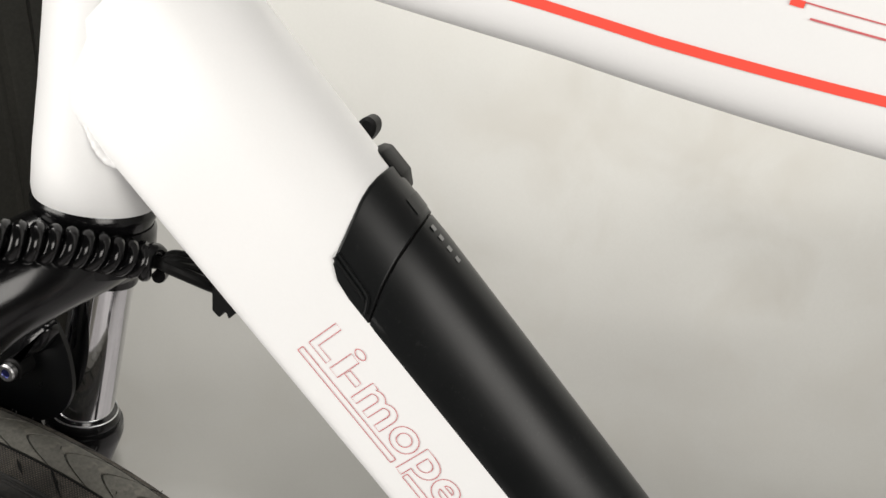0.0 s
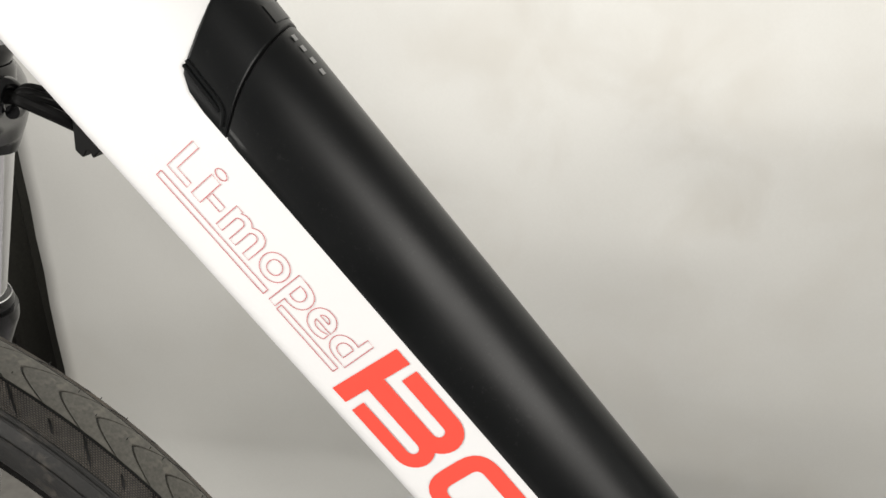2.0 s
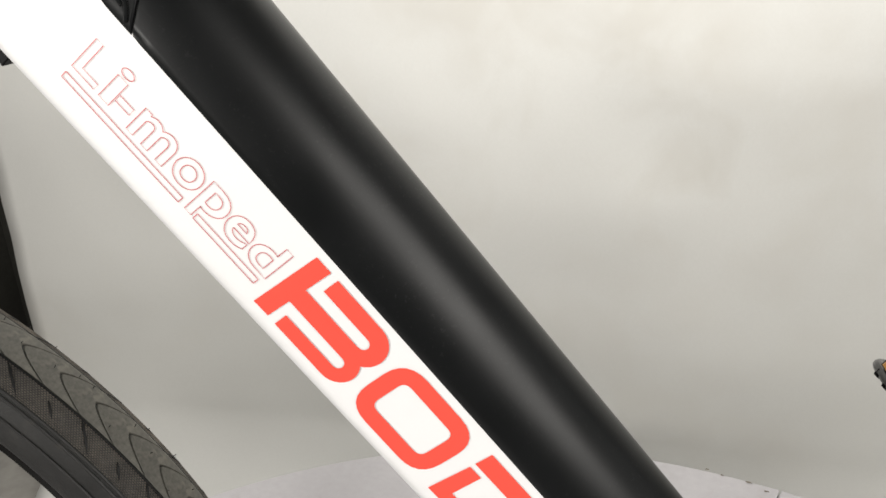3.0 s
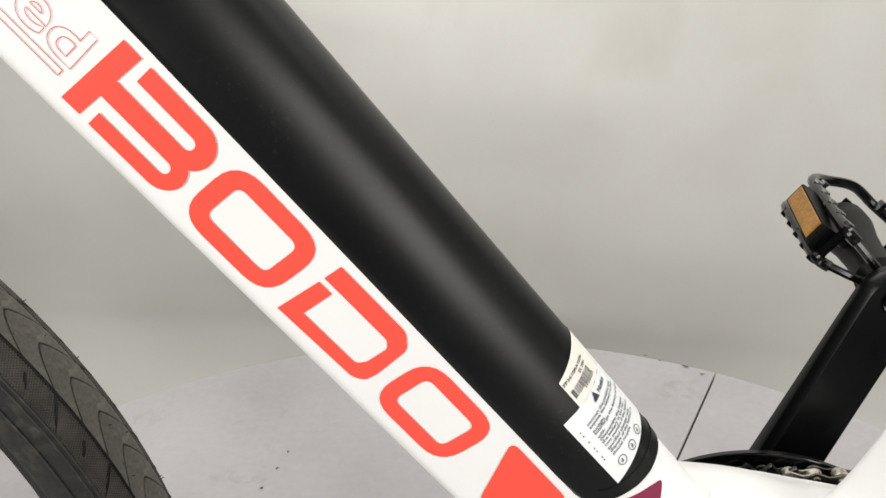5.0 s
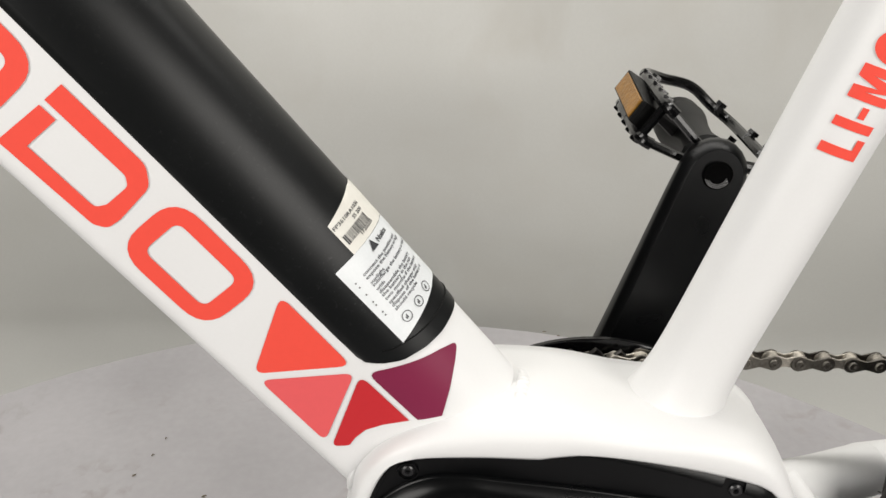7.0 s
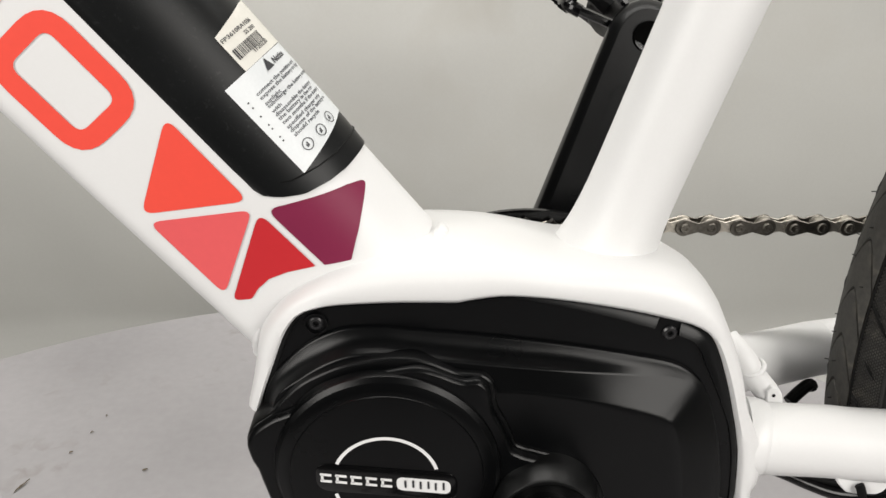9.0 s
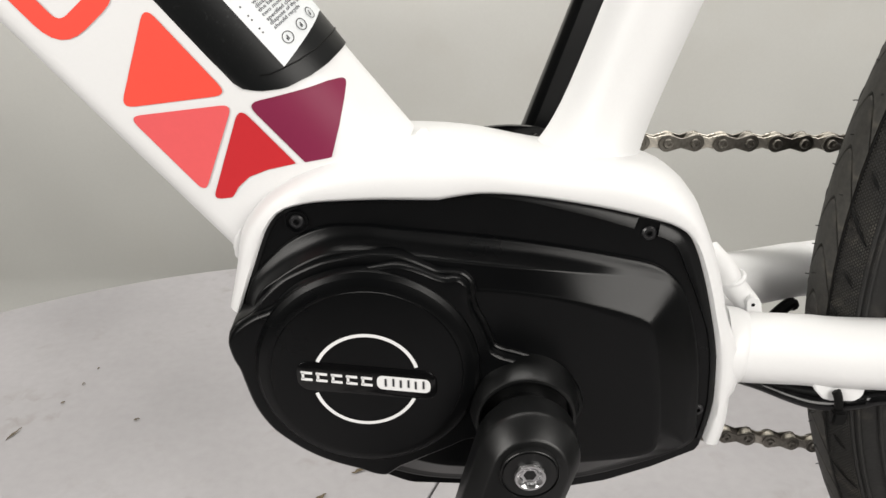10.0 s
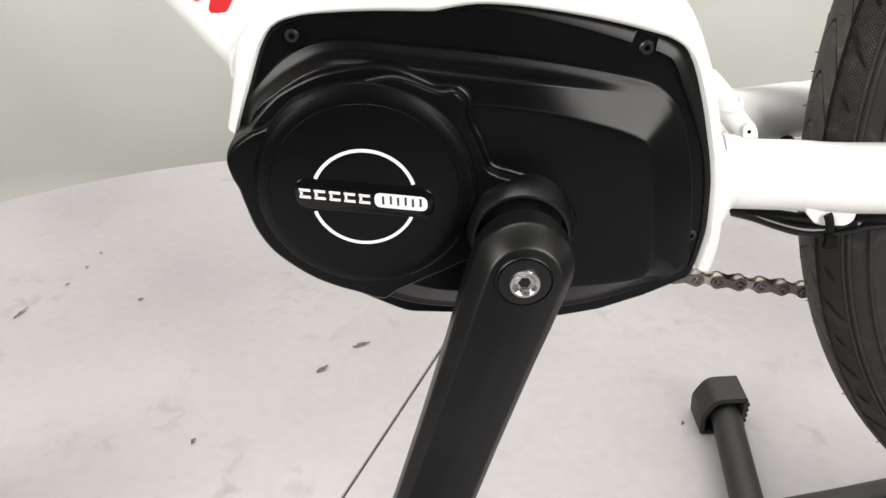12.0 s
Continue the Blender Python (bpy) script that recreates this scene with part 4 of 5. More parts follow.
LOBES = [(-0.1146, 0.3592), (-0.1138, 0.3520), (-0.1118, 0.3466), (-0.1104, 0.3400), (-0.1075, 0.3287), (-0.1020, 0.3182), (-0.0937, 0.3098), (-0.0849, 0.3034), (-0.0757, 0.2990), (-0.0672, 0.2960), (-0.0612, 0.2934), (-0.0562, 0.2927), (-0.0530, 0.2948), (-0.0498, 0.2972), (-0.0436, 0.3003), (-0.0304, 0.3068),
         (-0.0201, 0.3115), (-0.0080, 0.3085), (0.0075, 0.3085), (0.0185, 0.3152), (0.0228, 0.3242), (0.0215, 0.3310), (0.0190, 0.3362), (0.0156, 0.3410), (0.0112, 0.3445), (0.0060, 0.3468), (-0.0054, 0.3506), (-0.0092, 0.3520), (-0.0128, 0.3545), (-0.0147, 0.3593), (-0.0171, 0.3656), (-0.0199, 0.3714),
         (-0.0212, 0.3764), (-0.0213, 0.3796), (-0.0222, 0.3830), (-0.0246, 0.3856), (-0.0272, 0.3864), (-0.0305, 0.3860), (-0.0350, 0.3874), (-0.0412, 0.3902), (-0.0490, 0.3922), (-0.0600, 0.3906), (-0.0710, 0.3892), (-0.0790, 0.3868), (-0.0860, 0.3836), (-0.0920, 0.3786), (-0.0965, 0.3738), (-0.1000, 0.3720), (-0.1045, 0.3700), (-0.1110, 0.3652)]
part("gear_housing", slab([tuple(p) for p in catmull([Vector(p) for p in LOBES], 5, True)], [(-0.044, -0.0006), (-0.0490, -0.0002), (-0.0504, 0.0004), (-0.0510, 0.0012), (-0.0512, 0.003)]), M_MOTOR, motor, "black lobed gear housing", sharp=30)
DISC = (-0.0612, 0.3466)
part("gear_disc", disc_y(*DISC, [(-0.045, 0.0442), (-0.0508, 0.0441), (-0.0522, 0.0436), (-0.0538, 0.0420), (-0.0547, 0.0396), (-0.0550, 0.0376), (-0.0550, 0.03725), (-0.0556, 0.0370), (-0.0557, 0.0364), (-0.0557, 0.001)], 96), M_MOTOR, motor, "round black gear cover", sharp=20)
# badge: two white arcs and a sunk pill with white blocks
badge = part("badge", slab(round_poly([(-0.0885, 0.3545), (-0.0885, 0.3410), (-0.0340, 0.3350), (-0.0340, 0.3485)], 0.0064, 8), [(-0.0550, 0), (-0.0560, 0.0002), (-0.0563, 0.0007)]), M_GLOSS, motor, "glossy black oval badge")


def arc_mark(cx, cz, r0, r1, a0, a1, y):
    verts, n = [], 24
    for i in range(n + 1):
        a = a0 + (a1 - a0) * i / n
        verts += [(cx + r0 * math.cos(a), y, cz + r0 * math.sin(a)), (cx + r1 * math.cos(a), y, cz + r1 * math.sin(a))]
    return part("arc_mark", (verts, [(2 * i, 2 * i + 1, 2 * i + 3, 2 * i + 2) for i in range(n)]), M_PRINT, motor, "white printed arc")


RC = (-0.0616, 0.3449)
arc_mark(*RC, 0.0196, 0.0210, 0.28, 2.70, -0.0559)
arc_mark(*RC, 0.0196, 0.0210, 3.42, 5.84, -0.0559)
slope = -0.0065 / 0.0535


def badge_block(x0, x1, h, y=-0.0566, z_off=0.0):
    zc = lambda x: 0.3448 + z_off + slope * (x + 0.0612)
    pts = round_poly([(x0, zc(x0) - h), (x1, zc(x1) - h), (x1, zc(x1) + h), (x0, zc(x0) + h)], min(0.0006, h * 0.5), 3)
    return part("badge_mark", ([(p.x, y, p.y) for p in pts], [tuple(range(len(pts)))]), M_PRINT, badge)


for i in range(5):
    x = -0.0866 + 0.00575 * i
    badge_block(x, x + 0.0044, 0.0006, z_off=0.0015)
    badge_block(x, x + 0.0044, 0.0006, z_off=-0.0015)
    badge_block(x + 0.0003, x + 0.0013, 0.0014)
pill = round_poly([(-0.0575, 0.3413), (-0.0368, 0.3388), (-0.0368, 0.3451), (-0.0575, 0.3476)], 0.0030, 8)
part("badge_mark", ([(p.x, -0.0565, p.y) for p in pill], [tuple(range(len(pill)))]), M_PRINT, badge, "white pill block")
for x in (-0.0545, -0.0487, -0.0429):
    zc = 0.3448 + slope * (x + 0.0595)
    for dx in (0, 0.0030):
        part("badge_mark", ([(x + dx, -0.0567, zc - 0.0018), (x + dx + 0.0008, -0.0567, zc - 0.0018), (x + dx + 0.0008, -0.0567, zc + 0.0018), (x + dx, -0.0567, zc + 0.0018)], [(0, 1, 2, 3)]), M_INK, badge)
# spindle collar
part("spindle_collar", disc_y(0.0003, 0.3280, [(-0.045, 0.0226), (-0.0500, 0.0219), (-0.0596, 0.0200), (-0.0604, 0.0195), (-0.0606, 0.0186), (-0.0600, 0.0178), (-0.0550, 0.0170), (-0.0550, 0.010)], 64), M_CRANK, motor, "black collar round the spindle", sharp=30)
part("spindle", disc_y(0.0, 0.3262, [(-0.050, 0.0120), (-0.070, 0.0120)], 32), M_CRANK, motor)


def screw(x, z, y, r=0.0032):
    ob = part("screw", disc_y(x, z, [(y + 0.003, r * 1.0), (y, r), (y - 0.0006, r * 0.8), (y - 0.0006, r * 0.45), (y + 0.0012, r * 0.4)], 18), M_SCREW, motor, "small black socket screw")
    return ob


screw(-0.0868, 0.4030, -0.0350, 0.0028)
screw(0.0474, 0.3967, -0.0352, 0.0029)
screw(0.0765, 0.3135, -0.0352, 0.0026)
part("screw_pocket", disc_y(-0.0868, 0.4030, [(-0.0338, 0.0046), (-0.0356, 0.0045), (-0.0356, 0.0040), (-0.0338, 0.0039)], 24), M_MOTOR, motor)

# ---- cranks and pedals ----
CRANK_DIR = Vector((0.0611, 0, 0.1613)).normalized()
CRANK_LEN = 0.1725


def crank_arm(name, d, sign, label, centre):
    """One arm along d: sign -1 the near arm, 1 the far arm. A drum-like head with a wide bevel, then a flat arm whose bevels narrow."""
    side = Vector((d.z, 0, -d.x))
    widths = ((0.0, 0.0195), (0.02, 0.0191), (0.04, 0.0182), (0.08, 0.0172), (0.12, 0.0168), (0.155, 0.0168), (0.170, 0.0165))
    if sign > 0:
        widths = tuple((u, w + 0.0012 * min(1.0, u / 0.1)) for u, w in widths)
    end = widths[-1][1]
    loop = [(w, u) for u, w in widths[1:]]
    loop += [(end * math.cos(a), 0.170 + (end + 0.001) * math.sin(a)) for a in (radians(k) for k in range(15, 180, 15))]
    loop += [(-w, u) for u, w in widths[:0:-1]]
    loop += [(0.0195 * math.cos(a), 0.0195 * math.sin(a)) for a in (radians(k) for k in range(180, 361, 9))]
    rings = []
    if sign < 0:
        steps = ((0.0, 0.0062), (0.0002, 0.0056), (0.0008, 0.0050), (0.0074, 0.0006), (0.0084, 0.0001), (0.0092, 0.0), (-0.004, 0.0), (0.0, 0.0025))
    else:
        steps = ((0.0, 0.0050), (0.0008, 0.0042), (0.0050, 0.0003), (0.0060, 0.0), (-0.0062, 0.0), (-0.0052, 0.0004), (-0.0008, 0.0040), (0.0, 0.0050))
    for k, (depth, inset) in enumerate(steps):
        ring = []
        for (a0, u0), (a1, u1), (a2, u2) in zip(loop[-1:] + loop[:-1], loop, loop[1:] + loop[:1]):
            f = u1 / CRANK_LEN
            t = Vector((a2 - a0, u2 - u0)).normalized()
            slim = 1 - 0.5 * f if sign < 0 else 0.75
            q = Vector((a1, u1)) + Vector((-t.y, t.x)) * inset * slim
            outer = (0.0885 + 0.016 * f) if sign < 0 else (0.088 + 0.018 * f)
            thick = 0.022 - 0.008 * f
            y = outer - depth * slim if k < len(steps) / 2 + (2 if sign < 0 else 0) else outer - thick - depth
            ring.append(centre + d * q.y + side * q.x + Vector((0, y * sign, 0)))
        rings.append(ring)
    # same finish on both arms; the far one's shade is put in as darker motor black
    return part(name, loft(rings), M_CRANK if sign < 0 else M_MOTOR, bicycle, label, sharp=28)


NEAR_DIR = Vector((-0.303, 0, -0.953)).normalized()
near_crank = crank_arm("crank_arm", NEAR_DIR, -1, "black crank arm pointing down, with a bright bolt", Vector((-0.0006, 0, 0.3262)))
far_crank = crank_arm("crank_arm", CRANK_DIR, 1, "black crank arm pointing up, carrying a pedal", BB)
BOLT = (-0.0010, 0.3268)
part("bolt_cap", disc_y(*BOLT, [(-0.080, 0.0108), (-0.0893, 0.0108), (-0.0896, 0.0105), (-0.0888, 0.0103), (-0.0888, 0.0099), (-0.0895, 0.0097), (-0.0896, 0.0090), (-0.0896, 0.004)], 48), M_CRANK, near_crank, "black round bolt cap", sharp=25)
bolt_rings = []
for y, r, lobed in ((-0.086, 0.0059, 0), (-0.0906, 0.0059, 0), (-0.0914, 0.0055, 0), (-0.0914, 0.0047, 0), (-0.0909, 0.0042, 0.4), (-0.0907, 0.0039, 1), (-0.0898, 0.0035, 1), (-0.0894, 0.0012, 0.5)):
    bolt_rings.append([(BOLT[0] + r * (1 - 0.16 * lobed * (0.5 - 0.5 * math.cos(6 * a))) * math.cos(a), y, BOLT[1] + r * (1 - 0.16 * lobed * (0.5 - 0.5 * math.cos(6 * a))) * math.sin(a)) for a in (2 * math.pi * j / 48 for j in range(48))])
part("crank_bolt", loft(bolt_rings), M_BOLT, near_crank, "bright steel socket bolt", sharp=25)
PED = BB + CRANK_DIR * CRANK_LEN
hole = part("thread_hole", disc_y(PED.x, PED.z, [(0.0912, 0.0075), (0.0908, 0.0071), (0.0912, 0.0066), (0.0913, 0.001)], 28), M_HOLE, far_crank, "dark threaded pedal hole")
for k in range(3):
    r = 0.0064 - 0.0008 * k
    part("thread", pipe([(PED.x + r * math.cos(a), 0.0909 + 0.0003 * k, PED.z + r * math.sin(a)) for a in (radians(195 + 8 * k + 12 * i) for i in range(12))], 0.00042, 6), M_BOLT, hole, "bright thread turn")
groove = [Vector((p.x, p.y)) for p in round_poly([(-0.0065, 0.075), (0.0065, 0.075), (0.0065, 0.148), (-0.0065, 0.148)], 0.006, 6)]
side_v = Vector((CRANK_DIR.z, 0, -CRANK_DIR.x))


def crank_inner_y(u):
    f = u / CRANK_LEN
    return 0.088 + 0.018 * f - (0.020 - 0.006 * f)


rings = []
for dy, k in ((-0.0004, 0.0), (-0.0004, 0.0012)):
    rings.append([BB + CRANK_DIR * p[1] + side_v * p[0] + Vector((0, crank_inner_y(p[1]) + dy, 0)) for p in inset2(groove, k)])
# rib follows the far arm's shade-darkened black
part("rib_edge", loft(rings, True, False), M_MOTOR, far_crank, "shallow raised rib edge")

far_pedal = part("pedal", pipe([PED + Vector((0, y, 0)) for y in (0.104, 0.112, 0.118, 0.126, 0.140, 0.158, 0.172, 0.186, 0.194)], [0.0085, 0.0085, 0.0130, 0.0120, 0.0110, 0.0125, 0.0150, 0.0145, 0.0095], 24), M_BLACK, bicycle, "black caged pedal with an amber reflector")
TILT_P = radians(35)
PU, PV = Vector((math.cos(TILT_P), 0, -math.sin(TILT_P))), Vector((math.sin(TILT_P), 0, math.cos(TILT_P)))


def ped(u, y, v):
    """Pedal space: u back, y out, v up."""
    return PED + PU * u + PV * v + Vector((0, y, 0))


for sv in (-1, 1):
    k = 1.0 if sv < 0 else 1.32
    loop = [(-0.030, 0.111, 0.0095), (-0.0366, 0.116, 0.0105), (-0.0366, 0.145, 0.0105), (-0.0366, 0.172, 0.0105), (-0.032, 0.190, 0.0112), (-0.018, 0.203, 0.0122 + 0.0012 * sv), (0.002, 0.211, 0.0128 + 0.0016 * sv), (0.022, 0.213, 0.0128), (0.034, 0.206, 0.0125), (0.037, 0.190, 0.0125), (0.037, 0.160, 0.0125), (0.037, 0.130, 0.0125), (0.033, 0.114, 0.0120), (0.020, 0.110, 0.0080), (0.009, 0.110, 0.0045)]
    path = catmull([ped(u, y, sv * v * (k if u > 0 else 1.0)) for u, y, v in loop], 5)
    cage = part("cage_rail", pipe(path, 0.0033, 10), M_GLOSS, far_pedal, "toothed black cage rail")
    part("cage_arm", pipe(catmull([ped(-0.032, 0.111, sv * 0.0095), ped(-0.018, 0.109, sv * 0.0065), ped(-0.006, 0.109, sv * 0.004)], 5), 0.0024, 8), M_GLOSS, far_pedal)
    for u, y in [(-0.0366, y) for y in (0.118, 0.132, 0.146, 0.160, 0.174)] + [(0.037, y) for y in ((0.116, 0.130, 0.144, 0.172) if sv > 0 else (0.144, 0.172))] + [(0.026, 0.211), (-0.026, 0.188)]:
        c = ped(u, y, sv * (0.0105 if u < 0 else 0.0125 * k))
        tip = c + PV * sv * (0.0062 if u > 0 else 0.0038)
        part("tooth", pipe([c - PV * sv * 0.001, c.lerp(tip, 0.6), c.lerp(tip, 0.65), tip], [0.0040, 0.0030, 0.0040, 0.0036] if u > 0 else [0.0036, 0.0028, 0.0034, 0.0030], 6), M_GLOSS, cage)
for u, y in ((-0.0362, 0.116), (-0.0362, 0.172), (0.0368, 0.126), (0.0368, 0.188), (0.004, 0.206)):
    part("cage_post", pipe([ped(u, y, -0.0115), ped(u, y, 0.0115)], 0.0026, 8), M_GLOSS, far_pedal)
for su in (-1, 1):
    part("web", pipe([ped(su * 0.008, 0.150, 0), ped(su * 0.022, 0.150, 0), ped(su * 0.036, 0.150, 0)], [0.006, 0.0035, 0.006], 10), M_BLACK, far_pedal)
part("web", pipe([ped(-0.005, 0.186, 0.002), ped(-0.016, 0.183, 0.003), ped(-0.034, 0.172, 0.004)], [0.0075, 0.0060, 0.0075], 10), M_BLACK, far_pedal)
RA, RB, RCn = Vector((0.0184, 0.158, 0.5125)), Vector((0.0247, 0.158, 0.5215)), Vector((0.0204, 0.122, 0.5062))
ra, rb = (RCn - RA), (RB - RA)
rn = ra.cross(rb).normalized()
if rn.x > 0:
    rn = -rn
centre = RA + ra * 0.5 + rb * 0.5


def plate(a, b, n, c, lo, hi, k):
    rings = []
    for h, g in ((lo, 1.0), (hi * 0.85 + lo * 0.15, 1.0), (hi, k)):
        rings.append([c + a * sa * 0.5 * g + b * sb * 0.5 * g + n * h for sa, sb in ((-1, -1), (1, -1), (1, 1), (-1, 1))])
    return loft(rings)


part("reflector_housing", plate(ra * 1.12, rb * 1.18, rn, centre, -0.012, 0.0004, 0.96), M_BLACK, far_pedal, "black reflector housing", smooth=False)
part("reflector", plate(ra * 0.98, rb * 0.98, rn, centre, -0.001, 0.0014, 0.94), M_AMBER, far_pedal, "amber plastic reflector", smooth=False)

near_pedal_c = BB + NEAR_DIR * CRANK_LEN
near_pedal = part("pedal", pipe([near_pedal_c + Vector((0, y, 0)) for y in (-0.106, -0.118, -0.126, -0.150, -0.180, -0.196)], [0.0085, 0.0125, 0.0115, 0.0105, 0.0130, 0.0085], 20), M_BLACK, bicycle, "black caged pedal on the lowered crank")
for su in (-1, 1):
    for sv in (-1, 1):
        rail = catmull([near_pedal_c + Vector((su * a, -b, sv * c)) for a, b, c in ((0.012, 0.115, 0.006), (0.036, 0.114, 0.011), (0.0425, 0.150, 0.012), (0.036, 0.190, 0.011), (0.010, 0.192, 0.006))], 6)
        part("cage_rail", pipe(rail, 0.0027, 8), M_GLOSS, near_pedal)

# ---- chain and sprockets ----
CH_Y = 0.0457
RING_R = 0.0835
teeth = []
for i in range(44 * 4):
    a = 2 * math.pi * i / (44 * 4)
    r = RING_R + (0.0042, 0.0015, -0.0022, 0.0015)[i % 4]
    teeth.append((BB.x + r * math.cos(a), BB.z + r * math.sin(a)))
chainring = part("chainring", slab(teeth, [(CH_Y - 0.0014, 0.0006), (CH_Y - 0.0008, 0), (CH_Y + 0.0008, 0), (CH_Y + 0.0014, 0.0006)]), M_STEEL_DARK, bicycle, "dark toothed chainring")
part("chain_guard", disc_y(BB.x, BB.z, [(CH_Y + 0.0062, 0.060), (CH_Y + 0.0062, 0.0874), (CH_Y + 0.0070, 0.0886), (CH_Y + 0.0092, 0.0886), (CH_Y + 0.0100, 0.0874), (CH_Y + 0.0100, 0.060)], 96), M_GLOSS, chainring, "black round chain guard")
part("spider", disc_y(BB.x, BB.z, [(0.032, 0.02), (0.032, 0.034), (CH_Y - 0.002, 0.045), (CH_Y + 0.012, 0.06), (0.062, 0.03), (0.072, 0.022)], 40), M_CRANK, chainring)
chain = part("chain", pipe([(0.02, CH_Y, 0.3), (0.021, CH_Y, 0.3)], 0.0002, 4), M_STEEL_DARK, bicycle, "oily grey bicycle chain")
PITCH = 0.0127


def link_geo(half_w, thick):
    """A pair of side plates with waist, pins through; along x, length one pitch."""
    pts = []
    r = 0.0043
    for i in range(9):
        a = math.pi / 2 + math.pi * i / 8
        pts.append((r * math.cos(a), r * math.sin(a)))
    pts.append((PITCH / 2, -0.0024))
    for i in range(9):
        a = -math.pi / 2 + math.pi * i / 8
        pts.append((PITCH + r * math.cos(a), r * math.sin(a)))
    pts.append((PITCH / 2, 0.0024))
    return [slab(pts, [(s * half_w - thick / 2, 0.0003), (s * half_w, 0), (s * half_w + thick / 2, 0.0003)]) for s in (-1, 1)]


pin_out = [disc_y(x, 0, [(-0.0038, 0.0008), (-0.0044, 0.0011), (-0.0045, 0.0019), (-0.0040, 0.0024), (0.0036, 0.0024), (0.0040, 0.0017)], 12) for x in (0, PITCH)]
outer_link = part("outer_link", join(*link_geo(0.0030, 0.0010), *pin_out), M_STEEL, chain, sharp=50)
inner_link = part("inner_link", join(*link_geo(0.0019, 0.0010), *[disc_y(x, 0, [(-0.0015, 0.0039), (0.0015, 0.0039)], 14) for x in (0, PITCH)]), M_STEEL_INNER, chain, sharp=50)
runs = []
n_up = 33
for i in range(n_up):
    runs.append(((0.0353 + PITCH * (i - 3), 0.4074 - 0.0002 * (i - 3) - 0.0014 * max(0, 3 - i)), 0.0))
low_a, low_d = (0.012, 0.2515), math.atan2(-0.0095, 0.066)
for i in range(32):
    runs.append(((low_a[0] + PITCH * i * math.cos(low_d), low_a[1] + PITCH * i * math.sin(low_d)), -low_d))
first = {True: True, False: True}
for k, ((x, z), a) in enumerate(runs):
    src = outer_link if k % 2 == 0 else inner_link
    m = pose(x, CH_Y, z, 0, math.degrees(a), 0)
    if first[k % 2 == 0]:
        src.matrix_basis = m
        first[k % 2 == 0] = False
    else:
        share(src, m, chain)
wrap = 44
for i in range(wrap // 2):
    a = radians(100) + 2 * math.pi * i / wrap
    x, z = BB.x + 0.0795 * math.cos(a), BB.z + 0.0795 * math.sin(a)
    share(outer_link if i % 2 else inner_link, pose(x, CH_Y, z, 0, -math.degrees(a) - 90 - 4, 0), chain)

# ---- stays ----
near_stay = part("chainstay", pipe(catmull([(0.0875, -0.0205, 0.3368), (0.0975, -0.022, 0.3365), (0.120, -0.0245, 0.3367), (0.155, -0.030, 0.3375), (0.30, -0.054, 0.350), (0.44, -0.067, 0.371)], 6), 0.0152, 32), M_WHITE, bicycle, "white round chainstay tube")
part("chainstay", pipe(catmull([(0.078, 0.021, 0.3450), (0.0962, 0.026, 0.3429), (0.1143, 0.034, 0.3397), (0.1443, 0.046, 0.3381), (0.1603, 0.050, 0.3378), (0.30, 0.060, 0.352), (0.44, 0.067, 0.371)], 6), 0.0138, 32), M_WHITE, bicycle, "white chainstay tube on the chain side")
part("stay_collar", pipe([(0.0885, -0.0205, 0.3368), (0.0930, -0.0212, 0.3367), (0.0955, -0.0216, 0.3366), (0.0972, -0.0220, 0.3365)], [0.0170, 0.0167, 0.0160, 0.0150], 40), M_WHITE, near_stay, "smooth weld collar of the stay")
hook_tube = part("stay_bridge", pipe(catmull([(0.0850, 0.004, 0.3700), (0.0900, -0.004, 0.3650), (0.0932, -0.006, 0.3602), (0.0978, -0.007, 0.3545), (0.1012, -0.008, 0.3505)], 5), [0.0056] * 10 + [0.0052] * 11, 28), M_WHITE, bicycle, "short white guide tube behind the bracket")
weld([(0.0935 + 0.0052 * math.cos(a), -0.0055 - 0.0052 * math.sin(a), 0.3622 + 0.0012 * math.cos(a) - 0.0012 * math.sin(a)) for a in (radians(k) for k in range(-30, 215, 20))], [0.0007, 0.0011, 0.0012, 0.0011, 0.0007], hook_tube, 0.0026)
lug = part("guide_lug", slab([tuple(p) for p in round_poly([(0.0985, 0.3545), (0.1005, 0.3568), (0.1035, 0.3560), (0.1052, 0.3531), (0.1064, 0.3485), (0.1040, 0.3460), (0.0995, 0.3475)], 0.0016, 4)], [(-0.0140, 0.0004), (-0.0136, 0), (-0.0068, 0), (-0.0064, 0.0006)]), M_WHITE, hook_tube, "small white lug with a drilled hole")
part("lug_hole", disc_y(0.1016, 0.3526, [(-0.0132, 0.0008), (-0.0142, 0.0008)], 14), M_HOLE, hook_tube)
tab = part("cable_tab", slab([tuple(p) for p in round_poly([(0.1224, 0.3280), (0.1241, 0.3240), (0.1281, 0.3197), (0.1319, 0.3185), (0.1416, 0.3181), (0.1447, 0.3204), (0.1452, 0.3255), (0.1446, 0.3284)], 0.004, 5)], [(-0.031, 0.0006), (-0.0315, 0), (-0.0365, 0), (-0.037, 0.0006)]), M_WHITE, near_stay, "white cable tab under the stay")
part("zip_tie", pipe(catmull([(0.1318, -0.0385, 0.3250), (0.1326, -0.0390, 0.3235), (0.1334, -0.0395, 0.3208), (0.1340, -0.0400, 0.3170)], 5), 0.0019, 8, squash=0.6), M_BLACK, near_stay, "black plastic cable tie")
part("zip_tie_head", box(0.0062, 0.0045, 0.0070, 0.001, (0.1342, -0.0405, 0.3133)), M_BLACK, near_stay)
